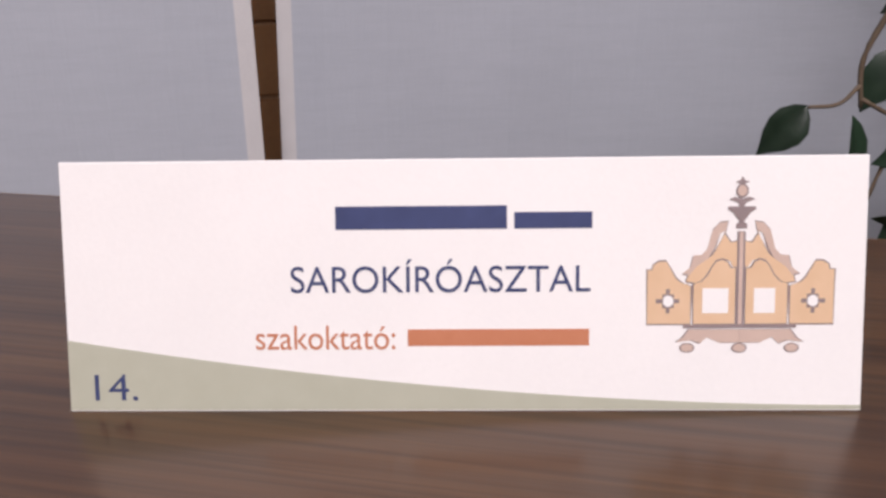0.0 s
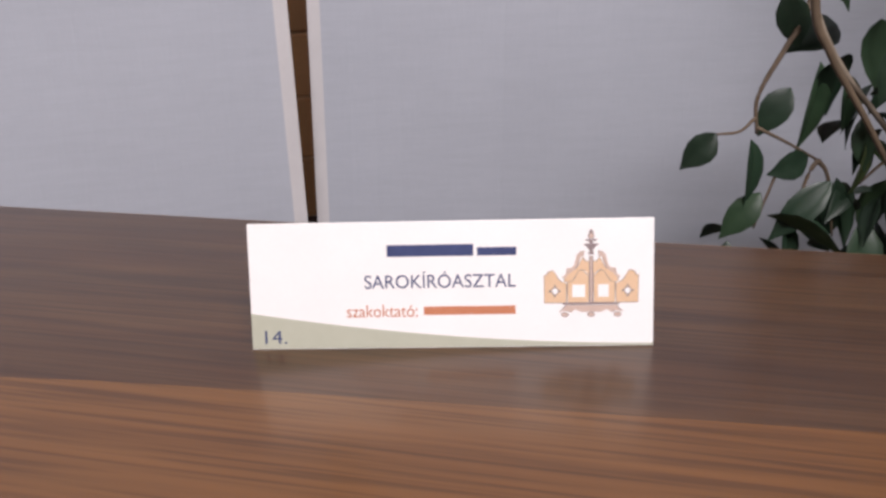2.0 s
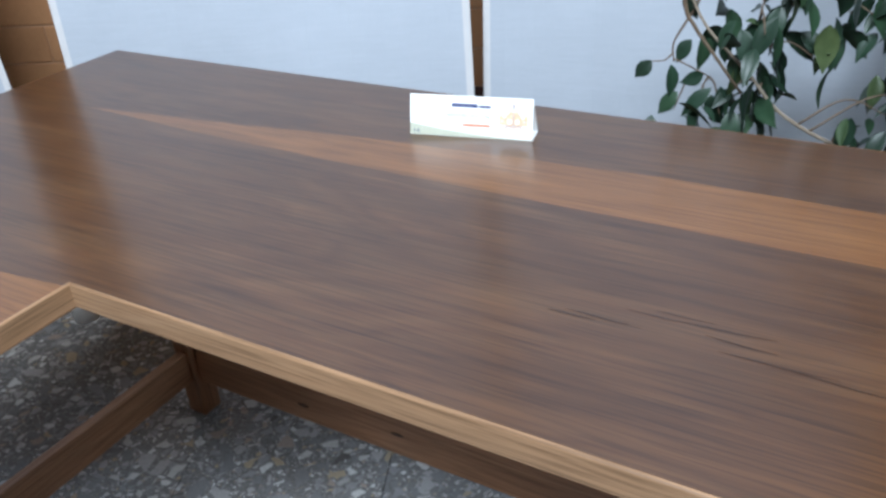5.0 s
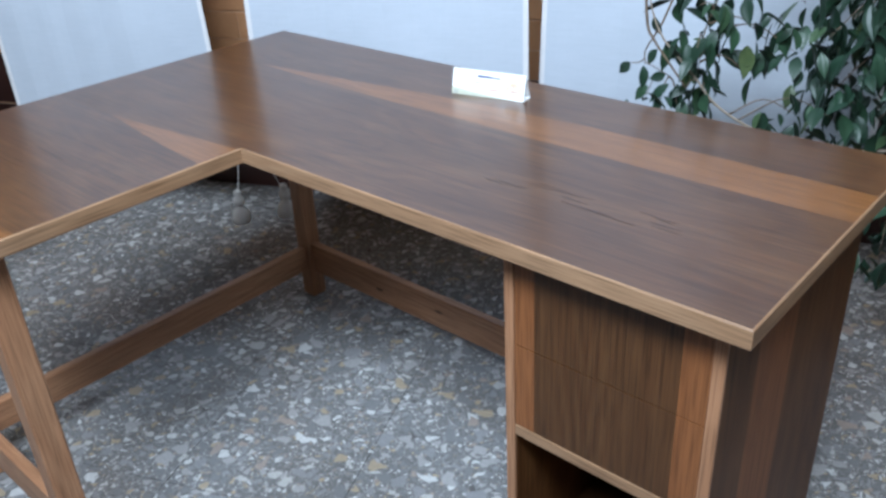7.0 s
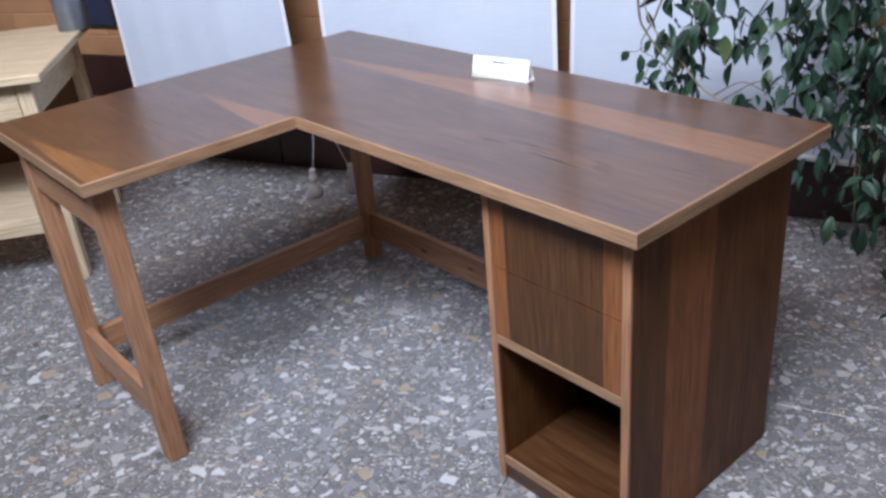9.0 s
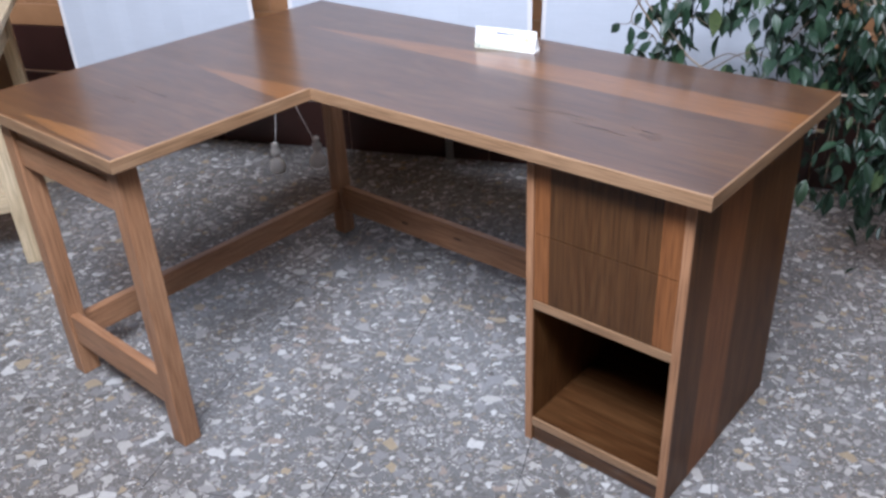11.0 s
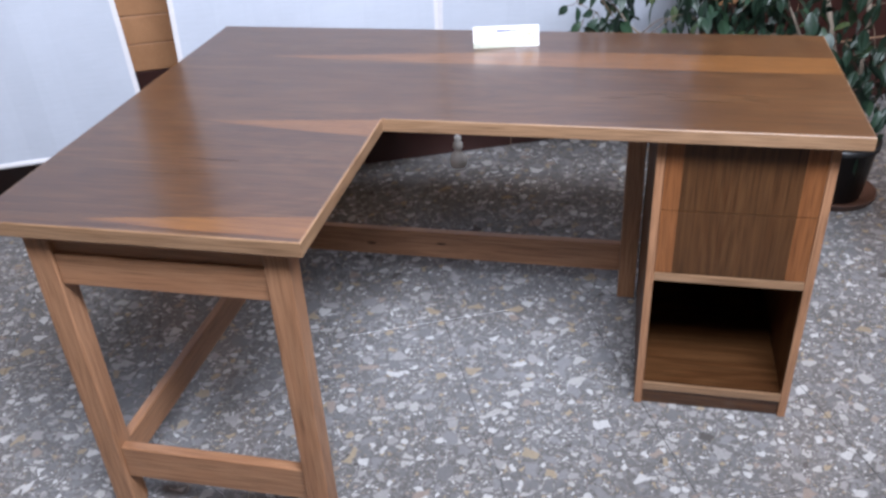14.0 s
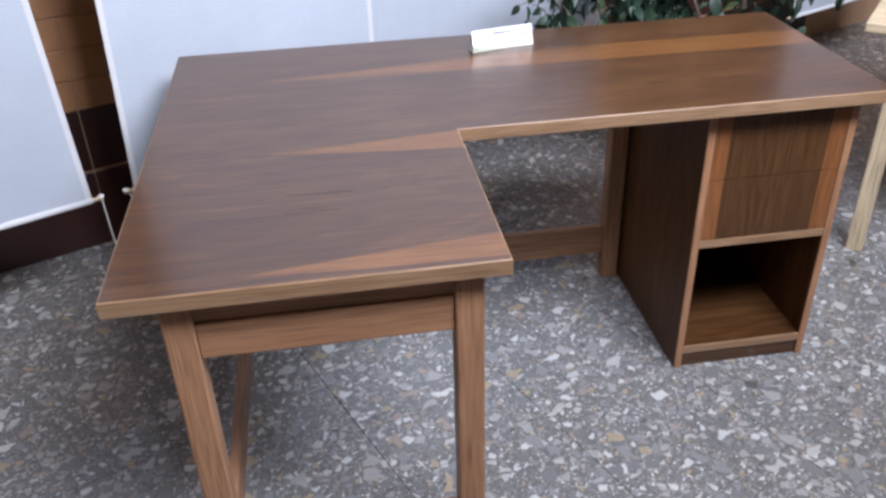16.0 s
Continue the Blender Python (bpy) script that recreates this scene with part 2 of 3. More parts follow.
ink_peach = mottled("peach_ink", (0.74, 0.50, 0.31), (0.80, 0.56, 0.37), 0.7, 200.0, 0.0)
ink_taupe = mottled("taupe_ink", (0.26, 0.20, 0.20), (0.32, 0.25, 0.25), 0.7, 200.0, 0.0)
ink_pale = mottled("pale_taupe_ink", (0.60, 0.45, 0.38), (0.66, 0.50, 0.42), 0.7, 200.0, 0.0)
leaf_green = leaf_material()
bark = mottled("ficus_bark", (0.192, 0.152, 0.112), (0.304, 0.248, 0.188), 0.8, 60.0, 0.5)
twig_brown = mottled("young_twig", (0.08, 0.056, 0.036), (0.16, 0.112, 0.072), 0.7, 60.0, 0.3)
soil = mottled("potting_soil", (0.015, 0.011, 0.008), (0.04, 0.03, 0.022), 0.95, 50.0, 1.0)
pot_black = mottled("black_plastic", (0.012, 0.012, 0.013), (0.022, 0.022, 0.022), 0.4, 20.0, 0.05)
saucer_brown = mottled("brown_plastic", (0.10, 0.045, 0.028), (0.15, 0.07, 0.042), 0.45, 20.0, 0.05)
steel = mottled("grey_metal", (0.16, 0.176, 0.2), (0.224, 0.24, 0.264), 0.4, 20.0, 0.05)
steel.node_tree.nodes["Principled BSDF"].inputs["Metallic"].default_value = 0.6
pipe_grey = mottled("pale_grey_paint", (0.336, 0.336, 0.328), (0.416, 0.416, 0.408), 0.5, 20.0, 0.05)
navy_cloth = mottled("navy_panel", (0.012, 0.016, 0.04), (0.025, 0.03, 0.06), 0.6, 20.0, 0.1)
brown_board = mottled("brown_fibreboard", (0.115, 0.050, 0.016), (0.16, 0.075, 0.027), 0.6, 8.0, 0.1)
# near-black colour that stands in for the shade in the drawer gaps
shadow_gap = mottled("drawer_gap_shade", (0.01, 0.007, 0.005), (0.016, 0.011, 0.008), 0.9, 30.0, 0.0)

# ---- mesh helpers ----


def empty(name, x=0, y=0, z=0, rz=0):
    ob = new(name)
    ob.empty_display_size = 0.05
    ob.matrix_world = pose(x, y, z, 0, 0, rz)
    return ob


def part(name, bm, mat, parent=None, label="", smooth=False):
    """Links a bmesh as one mesh object under a thing or a part, in that parent's own axes."""
    me = bpy.data.meshes.new(name)
    bmesh.ops.recalc_face_normals(bm, faces=bm.faces)
    for f in bm.faces:
        f.smooth = smooth
    bm.to_mesh(me)
    bm.free()
    me.materials.append(mat)
    ob = new(name, me)
    if parent is not None:
        ob.parent = parent
    if label:
        ob["label"] = label
    return ob


def box(x0, x1, y0, y1, z0, z1, bev=0.002, bm=None):
    bm = bm or bmesh.new()
    made = bmesh.ops.create_cube(bm, size=1.0, matrix=Matrix.Translation(((x0 + x1) / 2, (y0 + y1) / 2, (z0 + z1) / 2))
                                 @ Matrix.Diagonal((x1 - x0, y1 - y0, z1 - z0, 1)))
    if bev:
        edges = list({e for v in made["verts"] for e in v.link_edges})
        bmesh.ops.bevel(bm, geom=edges, offset=bev, segments=2, profile=0.5, affect="EDGES")
    return bm


def prism(poly, z0, z1, bm=None):
    """A flat plate of the given outline."""
    bm = bm or bmesh.new()
    low = [bm.verts.new((x, y, z0)) for x, y in poly]
    top = [bm.verts.new((x, y, z1)) for x, y in poly]
    bm.faces.new(top)
    bm.faces.new(low[::-1])
    for i in range(len(poly)):
        j = (i + 1) % len(poly)
        bm.faces.new((low[i], low[j], top[j], top[i]))
    return bm


def lathe(profile, n=24, bm=None, at=(0, 0, 0)):
    """A body turned round the z axis from (radius, height) pairs."""
    bm = bm or bmesh.new()
    rings = []
    for r, z in profile:
        rings.append([bm.verts.new((at[0] + r * math.cos(2 * math.pi * i / n), at[1] + r * math.sin(2 * math.pi * i / n), at[2] + z)) for i in range(n)])
    for a, b in zip(rings, rings[1:]):
        for i in range(n):
            bm.faces.new((a[i], a[(i + 1) % n], b[(i + 1) % n], b[i]))
    bm.faces.new(rings[0][::-1])
    bm.faces.new(rings[-1])
    return bm


def tube(points, radii, n=8, bm=None):
    """A tapered round rod along a line of points."""
    bm = bm or bmesh.new()
    pts = [Vector(p) for p in points]
    rings = []
    for i, p in enumerate(pts):
        d = (pts[min(i + 1, len(pts) - 1)] - pts[max(i - 1, 0)]).normalized()
        a = d.cross(Vector((0.31, 0.2, 0.93)))
        if a.length < 0.05:
            a = d.cross(Vector((1, 0, 0)))
        a.normalize()
        b = d.cross(a)
        r = radii[i] if isinstance(radii, (list, tuple)) else radii
        rings.append([bm.verts.new(p + r * (math.cos(2 * math.pi * k / n) * a + math.sin(2 * math.pi * k / n) * b)) for k in range(n)])
    for a, b in zip(rings, rings[1:]):
        for k in range(n):
            bm.faces.new((a[k], a[(k + 1) % n], b[(k + 1) % n], b[k]))
    bm.faces.new(rings[0][::-1])
    bm.faces.new(rings[-1])
    return bm


def eased(points, steps=6):
    """A smooth line through the points (Catmull-Rom)."""
    p = [Vector(q) for q in points]
    p = [2 * p[0] - p[1], *p, 2 * p[-1] - p[-2]]
    out = []
    for i in range(1, len(p) - 2):
        for s in range(steps):
            t = s / steps
            out.append(0.5 * (2 * p[i] + (p[i + 1] - p[i - 1]) * t + (2 * p[i - 1] - 5 * p[i] + 4 * p[i + 1] - p[i + 2]) * t * t
                              + (3 * p[i] - p[i - 1] - 3 * p[i + 1] + p[i + 2]) * t ** 3))
    out.append(p[-2])
    return out


# ---- room ----
def slab(name, u0, u1, v0, v1, z0, z1, mat, label):
    ob = part(name, box(u0, u1, v0, v1, z0, z1, 0), mat)
    ob.matrix_world = pose(0, 0, 0, 0, 0, ROOM)
    return tagged(ob, label, name.split("_")[0], kind="structure")


def wall_with_window(name, along, fixed, thick, a0, a1, w0, w1, z0, z1, mat, label):
    """A wall with one wide window opening through it; along is the axis it runs on."""
    bm = bmesh.new()
    for p, q, lo, hi in ((a0, w0, 0, HIGH), (w1, a1, 0, HIGH), (w0, w1, 0, z0), (w0, w1, z1, HIGH)):
        if along == "u":
            box(p, q, fixed, fixed + thick, lo, hi, 0, bm)
        else:
            box(fixed, fixed + thick, p, q, lo, hi, 0, bm)
    ob = part(name, bm, mat)
    ob.matrix_world = pose(0, 0, 0, 0, 0, ROOM)
    return tagged(ob, label, "wall", kind="structure")


wall_north = slab("wall_north", U0, U1, V1 - 0.004, V1 + 0.3, 0, HIGH, mortar, "tan brick wall with pale mortar joints")
# unseen walls and ceiling, added to close the room and limit bounced light
slab("wall_west", U0 - 0.25, U0, V0, V1, 0, HIGH, plaster, "unseen plain dark plaster wall that closes the room")
wall_with_window("wall_south", "u", V0 - 0.3, 0.28, U0, U1, -0.2, 1.7, 2.7, 4.0, plaster, "unseen plain dark wall with a high window opening")
slab("wall_east", U1, U1 + 0.25, V0, V1, 0, HIGH, plaster, "unseen plain dark plaster wall that closes the room")
slab("ceiling", U0 - 0.3, U1 + 0.25, V0 - 0.3, V1 + 0.3, HIGH, HIGH + 0.2, plaster, "unseen plain dark ceiling that closes the room")
floor = slab("floor", U0 - 0.3, U1 + 0.25, V0 - 0.3, V1 + 0.3, -0.2, -0.003, joint_grey, "grey terrazzo tile floor with white and ochre stone chips")

# ---- corner desk ----
TOP, CORE, UNDER = 0.765, 0.763, 0.735
desk = tagged(empty("corner_desk"), "L-shaped walnut corner desk with orange sapwood inlays and a drawer cabinet", "desk")
OUT = [(0, 0), (1.61, 0), (1.61, -0.612), (0.63, -0.612), (0.63, -1.122), (0, -1.122)]
IN = 0.0027
INS = [(IN, -IN), (1.61 - IN, -IN), (1.61 - IN, -0.612 + IN), (0.63 - IN, -0.612 + IN), (0.63 - IN, -1.122 + IN), (IN, -1.122 + IN)]


def edging(i):
    """A mitred strip of lighter wood along one side of the top, its upper edge eased."""
    j = (i + 1) % 6
    a, b, c, d = OUT[i], OUT[j], INS[j], INS[i]
    bm = prism([a, b, c, d], UNDER, TOP)
    rim = [e for e in bm.edges if all(min((v.co.xy - Vector(p)).length for p in (a, b)) < 1e-6 for v in e.verts) and abs(e.verts[0].co.z - e.verts[1].co.z) < 1e-6]
    bmesh.ops.bevel(bm, geom=rim, offset=0.003, segments=3, profile=0.5, affect="EDGES")
    return bm


for i in range(6):
    part("edge_strip", edging(i), edge_x if abs(OUT[i][1] - OUT[(i + 1) % 6][1]) < 1e-6 else edge_y, desk, "light wood edge strip")
part("top_core", prism(INS, UNDER + 0.001, CORE - 0.0005), walnut_x, desk)


def wavering(points, amp=0.0018, n=9):
    """The uneven border between two sheets of veneer."""
    out = []
    for (x0, y0), (x1, y1) in zip(points, points[1:]):
        for k in range(n):
            t = k / n
            x, y = x0 + (x1 - x0) * t, y0 + (y1 - y0) * t
            out.append((x, y + (amp * noise.noise(Vector((x * 9, y * 2, 1.7))) if k else 0)))
    return out + [points[-1]]


L, R, RW, N0, F0 = IN, 1.61 - IN, 0.63 - IN, -IN, -1.122 + IN
up = wavering([(0.20, -0.240), (0.41, -0.221), (0.70, -0.187), (1.10, -0.161), (R, -0.168)], n=7)
low = wavering([(0.20, -0.240), (0.45, -0.256), (0.67, -0.264), (1.10, -0.270), (R, -0.275)], n=7)
up2 = wavering([(0.24, -0.655), (0.45, -0.634), (RW, -0.617)])
low2 = wavering([(0.24, -0.655), (0.45, -0.684), (RW, -0.702)])
up3 = wavering([(0.20, -1.090), (0.42, -1.060), (RW, -1.036)])
low3 = wavering([(0.20, -1.090), (0.40, -1.104), (RW, -1.108)])
sheets = [
    ([(L, N0), (R, N0)] + up[::-1] + [(L, -0.240)], walnut_x),
    ([(L, -0.240)] + low + [(R, -0.612 + IN), (RW, -0.612 + IN)] + up2[::-1] + [(L, -0.655)], walnut_x),
    ([(L, -0.655)] + low2 + up3[::-1] + [(L, -1.090)], walnut_x),
    ([(L, -1.090)] + low3 + [(RW, F0), (L, F0)], walnut_x),
    (up + low[::-1][:-1], sap_x),
    (up2 + low2[::-1][:-1], sap_x),
    (up3 + low3[::-1][:-1], sap_x),
]
for outline, wood_mat in sheets:
    ob = part("veneer", prism(outline, CORE, TOP - 0.0001), wood_mat, desk, "orange sapwood inlay" if wood_mat is sap_x else "dark walnut veneer")

srng = random.Random(23)
for cx, cy, wide, deep, count in ((1.20, -0.432, 0.20, 0.028, 8), (1.37, -0.440, 0.12, 0.024, 5), (0.33, -0.870, 0.10, 0.035, 4)):
    for k in range(count):
        w, d = srng.uniform(0.030, 0.095), srng.uniform(0.0014, 0.0038)
        streak = prism([(-w / 2, 0), (-w / 4, -d * 0.3), (w / 8, -d / 2), (w / 2, 0.0006), (w / 6, d * 0.25), (-w / 5, d * 0.4)], 0, 0.0005)
        part("mineral_streak", streak, walnut_dark, desk, "dark mineral streak in the veneer").matrix_local = pose(
            cx + srng.uniform(-wide, wide) / 2, cy + srng.uniform(-deep, deep), TOP - 0.00025 - 0.00002 * k, 0, 0, srng.uniform(-4, 3))

# legs, rails and aprons
for x0, x1, y0, y1 in ((0.075, 0.125, -1.095, -1.047), (0.541, 0.590, -1.095, -1.047), (0.070, 0.118, -0.112, -0.064), (1.150, 1.200, -0.112, -0.064)):
    part("leg", box(x0, x1, y0, y1, 0, UNDER, 0.004), cherry_z, desk)
part("upper_rail", box(0.125, 0.541, -1.088, -1.064, 0.615, 0.683, 0.003), cherry_x, desk)
part("apron", box(0.125, 0.541, -1.082, -1.064, 0.684, UNDER, 0.001), cherry_x, desk)
part("lower_rail", box(0.125, 0.541, -1.088, -1.064, 0.105, 0.190, 0.003), cherry_x, desk)
part("side_rail", box(0.084, 0.108, -1.047, -0.112, 0.092, 0.165, 0.003), cherry_y, desk)
part("back_rail", box(0.118, 1.150, -0.100, -0.076, 0.086, 0.176, 0.003), cherry_x, desk)
part("back_apron", box(0.118, 1.150, -0.098, -0.078, 0.66, UNDER, 0.002), cherry_x, desk)
part("side_apron", box(0.086, 0.106, -1.047, -0.112, 0.66, UNDER, 0.002), cherry_y, desk)
for kx, kz in ((0.62, 0.137), (0.40, 0.125)):
    part("knot", lathe([(0.001, 0), (0.011, 0.0006), (0.009, 0.0012)], 14), walnut_x, desk, "dark knot in the rail").matrix_local = pose(kx, -0.1, kz, 90, 0, 0) @ Matrix.Diagonal((1.3, 0.4, 1, 1))

# drawer cabinet
CX0, CX1, CY0, CY1 = 1.207, 1.566, -0.566, -0.050


def side_board(x0, x1):
    """A cabinet side of upright veneers: dark, a sapwood stripe, dark."""
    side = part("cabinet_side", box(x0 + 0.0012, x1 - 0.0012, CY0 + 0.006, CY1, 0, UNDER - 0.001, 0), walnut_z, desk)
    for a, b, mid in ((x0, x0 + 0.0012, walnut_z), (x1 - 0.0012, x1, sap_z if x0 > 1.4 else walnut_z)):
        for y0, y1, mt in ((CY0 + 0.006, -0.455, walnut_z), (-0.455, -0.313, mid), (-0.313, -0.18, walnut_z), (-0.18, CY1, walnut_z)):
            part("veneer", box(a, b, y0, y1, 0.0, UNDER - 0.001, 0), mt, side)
    part("edge_strip", box(x0, x1, CY0, CY0 + 0.006, 0, UNDER - 0.001, 0.001), cherry_z, side)


side_board(CX0, CX0 + 0.018)
side_board(CX1 - 0.018, CX1)
IX0, IX1 = CX0 + 0.018, CX1 - 0.018
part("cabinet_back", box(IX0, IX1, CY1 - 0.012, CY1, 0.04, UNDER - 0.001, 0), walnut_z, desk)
for name, z0, z1 in (("shelf", 0.371, 0.392), ("bottom_board", 0.045, 0.067)):
    part(name, box(IX0, IX1, CY0 + 0.008, CY1 - 0.012, z0, z1, 0), walnut_shelf, desk)
    part("edge_strip", box(IX0, IX1, CY0 + 0.001, CY0 + 0.008, z0, z1, 0.0015), edge_x, desk, "light wood edge strip")
part("kickboard", box(IX0, IX1, CY0 + 0.006, CY0 + 0.022, 0.002, 0.045, 0.001), walnut_x, desk)
# painted near-black so that the gaps round the fronts look shaded
part("drawer_box", box(IX0 + 0.004, IX1 - 0.004, CY0 + 0.021, CY1 - 0.03, 0.40, 0.715, 0), shadow_gap, desk)
for z0, z1 in ((0.394, 0.5545), (0.5565, 0.729)):
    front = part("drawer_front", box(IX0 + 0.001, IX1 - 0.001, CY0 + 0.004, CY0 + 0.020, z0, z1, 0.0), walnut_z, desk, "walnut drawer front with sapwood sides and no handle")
    for x0, x1, mt in ((IX0 + 0.001, 1.263, sap_front), (1.263, 1.505, walnut_front), (1.505, IX1 - 0.001, sap_front)):
        part("veneer", box(x0, x1, CY0 + 0.0022, CY0 + 0.0039, z0, z1, 0.0003), mt, front)

# ---- folded name card ----
CARD_W, CARD_H = 0.1662, 0.0526
card = tagged(empty("table_card", 0.748, -0.1525, TOP, 11.5),
              "white folded paper card with navy and orange print on the desk", "card")
LEAN = 14.0
tilt = pose(0, 0, 0, -LEAN, 0, 0)        # the front sheet leans back from its lower edge


def on_card(ob, lift=0.0):
    """Lays a flat part, drawn in x across and z up, on the front sheet."""
    ob.matrix_local = tilt @ Matrix.Translation((0, -lift * 0.2, 0))
    return ob


def flat(poly, bm=None, thick=0.00004):
    """A thin printed shape in the card's x, z plane, poly in millimetres from the lower left corner."""
    bm = bm or bmesh.new()
    front = [bm.verts.new((x / 1000, -thick, z / 1000)) for x, z in poly]
    back = [bm.verts.new((x / 1000, 0, z / 1000)) for x, z in poly]
    bm.faces.new(front)
    bm.faces.new(back[::-1])
    for i in range(len(poly)):
        j = (i + 1) % len(poly)
        bm.faces.new((front[j], front[i], back[i], back[j]))
    return bm


on_card(part("front_sheet", box(0, CARD_W, 0, 0.0005, 0, CARD_H, 0), paper, card))
apex_y, apex_z = CARD_H * math.sin(radians(LEAN)), CARD_H * math.cos(radians(LEAN))
BASE = 0.031
lean_back = math.degrees(math.atan2(BASE - apex_y, apex_z))
ob = part("back_sheet", box(0, CARD_W, 0, 0.0005, 0, math.hypot(BASE - apex_y, apex_z), 0), paper, card)
ob.matrix_local = pose(0, BASE, 0, lean_back, 0, 0)
part("base_flap", box(0.0, CARD_W, 0.0008, BASE, 0, 0.0005, 0), paper, card)
wave = [(0, 15.3)] + [(x, 14.2 * (1 - x / 166.2) ** 1.9 + 1.1) for x in np.linspace(6, 166.2, 26)]
on_card(part("green_wave", flat([(0, 0.2), *reversed([(166.2, 0.2)])] + wave[::-1]), ink_green, card, "sage green wave printed along the lower edge"), 0.0003)


def lettering(name, text, x0, x1, z0, z1, mat):
    """Printed words, set to the width and height that they have on the card (millimetres)."""
    curve = bpy.data.curves.new(name, "FONT")
    curve.body = text
    tmp = new(name, curve)
    bpy.context.view_layer.update()
    me = bpy.data.meshes.new_from_object(tmp.evaluated_get(bpy.context.evaluated_depsgraph_get()))
    bpy.data.objects.remove(tmp)
    xs, ys = [v.co.x for v in me.vertices], [v.co.y for v in me.vertices]
    for v in me.vertices:
        v.co = Vector(((x0 + (v.co.x - min(xs)) / (max(xs) - min(xs)) * (x1 - x0)) / 1000, 0, (z0 + (v.co.y - min(ys)) / (max(ys) - min(ys)) * (z1 - z0)) / 1000))
    me.materials.append(mat)
    ob = new(name, me)
    ob.parent = card
    return on_card(ob, 0.0009)


def bar(name, x0, x1, z0, z1, mat, label):
    return on_card(part(name, flat([(x0, z0), (x1, z0), (x1, z1), (x0, z1)]), mat, card, label), 0.0003)


bar("print_bar", 57.5, 93.0, 38.4, 43.2, ink_navy, "navy printed bar")
bar("print_bar", 94.5, 110.5, 38.4, 41.8, ink_navy, "small navy printed bar")
lettering("title_text", "SAROKÍRÓASZTAL", 47.9, 110.2, 25.2, 32.2, ink_navy)
lettering("role_text", "szakoktató:", 40.2, 69.6, 13.2, 18.3, ink_orange)
bar("print_bar", 72.2, 110.0, 13.9, 17.4, ink_orange, "orange printed bar")
lettering("number_text", "14.", 5.4, 14.6, 2.3, 8.0, ink_navy)

# printed emblem: a carved cabinet in outline
EX, EZ, ES = 121.9, 12.3, 38.0 / 615.0


def emblem(name, pts, mat, lift, mirror=False, label=""):
    """Points in the emblem's own grid, 615 wide, 590 high."""
    bm = flat([(EX + (615 - x if mirror else x) * ES, EZ + z * ES) for x, z in pts])
    return on_card(part(name, bm, mat, card, label), lift)


def rounded(cx, cz, rx, rz, n=16):
    return [(cx + rx * math.cos(2 * math.pi * i / n), cz + rz * math.sin(2 * math.pi * i / n)) for i in range(n)]


def grown(pts, by):
    cx, cz = sum(p[0] for p in pts) / len(pts), sum(p[1] for p in pts) / len(pts)
    return [(cx + (x - cx) * (1 + by / max(1, abs(x - cx) + abs(z - cz)) ), cz + (z - cz) * (1 + by / max(1, abs(x - cx) + abs(z - cz)))) for x, z in pts]


wing = [(0, 98), (143, 98), (143, 225)] + [(143 - 60 * math.sin(a), 280 - 50 * math.cos(a) + 0) for a in np.linspace(0.2, 1.3, 6)] + [(62, 308), (38, 308), (20, 296), (16, 280), (0, 280)]
door = [(153, 98), (290, 98), (290, 285), (274, 285), (262, 305), (245, 313), (226, 306), (214, 290), (200, 262), (180, 240), (153, 232)]
hood = [(128, 240), (160, 236), (185, 246), (205, 268), (222, 300), (246, 318), (270, 310), (282, 290), (296, 290), (296, 375), (272, 370), (252, 400), (232, 360), (215, 330), (160, 290), (140, 275)]
scroll = [(116, 268), (138, 262), (160, 290), (200, 318), (222, 360), (236, 400), (252, 410), (252, 395), (262, 440), (235, 436), (212, 410), (196, 350), (178, 330), (152, 328), (142, 290)]
foot_rail = [(98, 36), (150, 42), (178, 32), (200, 52), (228, 40), (240, 34), (307, 34), (307, 78), (140, 78), (120, 50)]
for flip in (False, True):
    emblem("emblem_wing", grown(wing, 7), ink_taupe, 0.0002, flip)
    emblem("emblem_wing", wing, ink_peach, 0.0005, flip, "peach printed wing")
    emblem("emblem_hood", grown(hood, 7), ink_taupe, 0.0002, flip)
    emblem("emblem_hood", hood, ink_peach, 0.0005, flip)
    emblem("emblem_scroll", grown(scroll, 6), ink_taupe, 0.0003, flip)
    emblem("emblem_scroll", scroll, ink_pale, 0.0006, flip)
    emblem("emblem_door", grown(door, 7), ink_taupe, 0.0006, flip)
    emblem("emblem_door", door, ink_peach, 0.0009, flip)
    emblem("emblem_base", grown(foot_rail, 6), ink_taupe, 0.0002, flip)
    emblem("emblem_base", foot_rail, ink_pale, 0.0005, flip)
    emblem("emblem_star", [(28, 168), (50, 168), (50, 152), (62, 152), (62, 134), (74, 134), (74, 152), (88, 152), (88, 168), (106, 168), (106, 182), (88, 182), (88, 198), (74, 198), (74, 216), (62, 216), (62, 198), (50, 198), (50, 182), (28, 182)], ink_taupe, 0.0009, flip)
    emblem("emblem_star", [(52, 166), (62, 156), (74, 156), (86, 166), (86, 184), (74, 194), (62, 194), (52, 184)], paper, 0.0012, flip)
    emblem("emblem_foot", rounded(134, 16, 26, 17), ink_taupe, 0.0002, flip)
    emblem("emblem_foot", rounded(134, 16, 21, 13), ink_pale, 0.0005, flip)
for x0, x1 in ((182, 268), (352, 422)):
    emblem("emblem_block", [(x0, 134), (x1, 134), (x1, 218), (x0, 218)], paper, 0.0012, False, "plain white block")
emblem("emblem_foot", rounded(307, 16, 26, 17), ink_taupe, 0.0006)
emblem("emblem_foot", rounded(307, 16, 21, 13), ink_pale, 0.0008)
emblem("emblem_rail", [(120, 84), (494, 84), (494, 95), (120, 95)], ink_taupe, 0.0009)
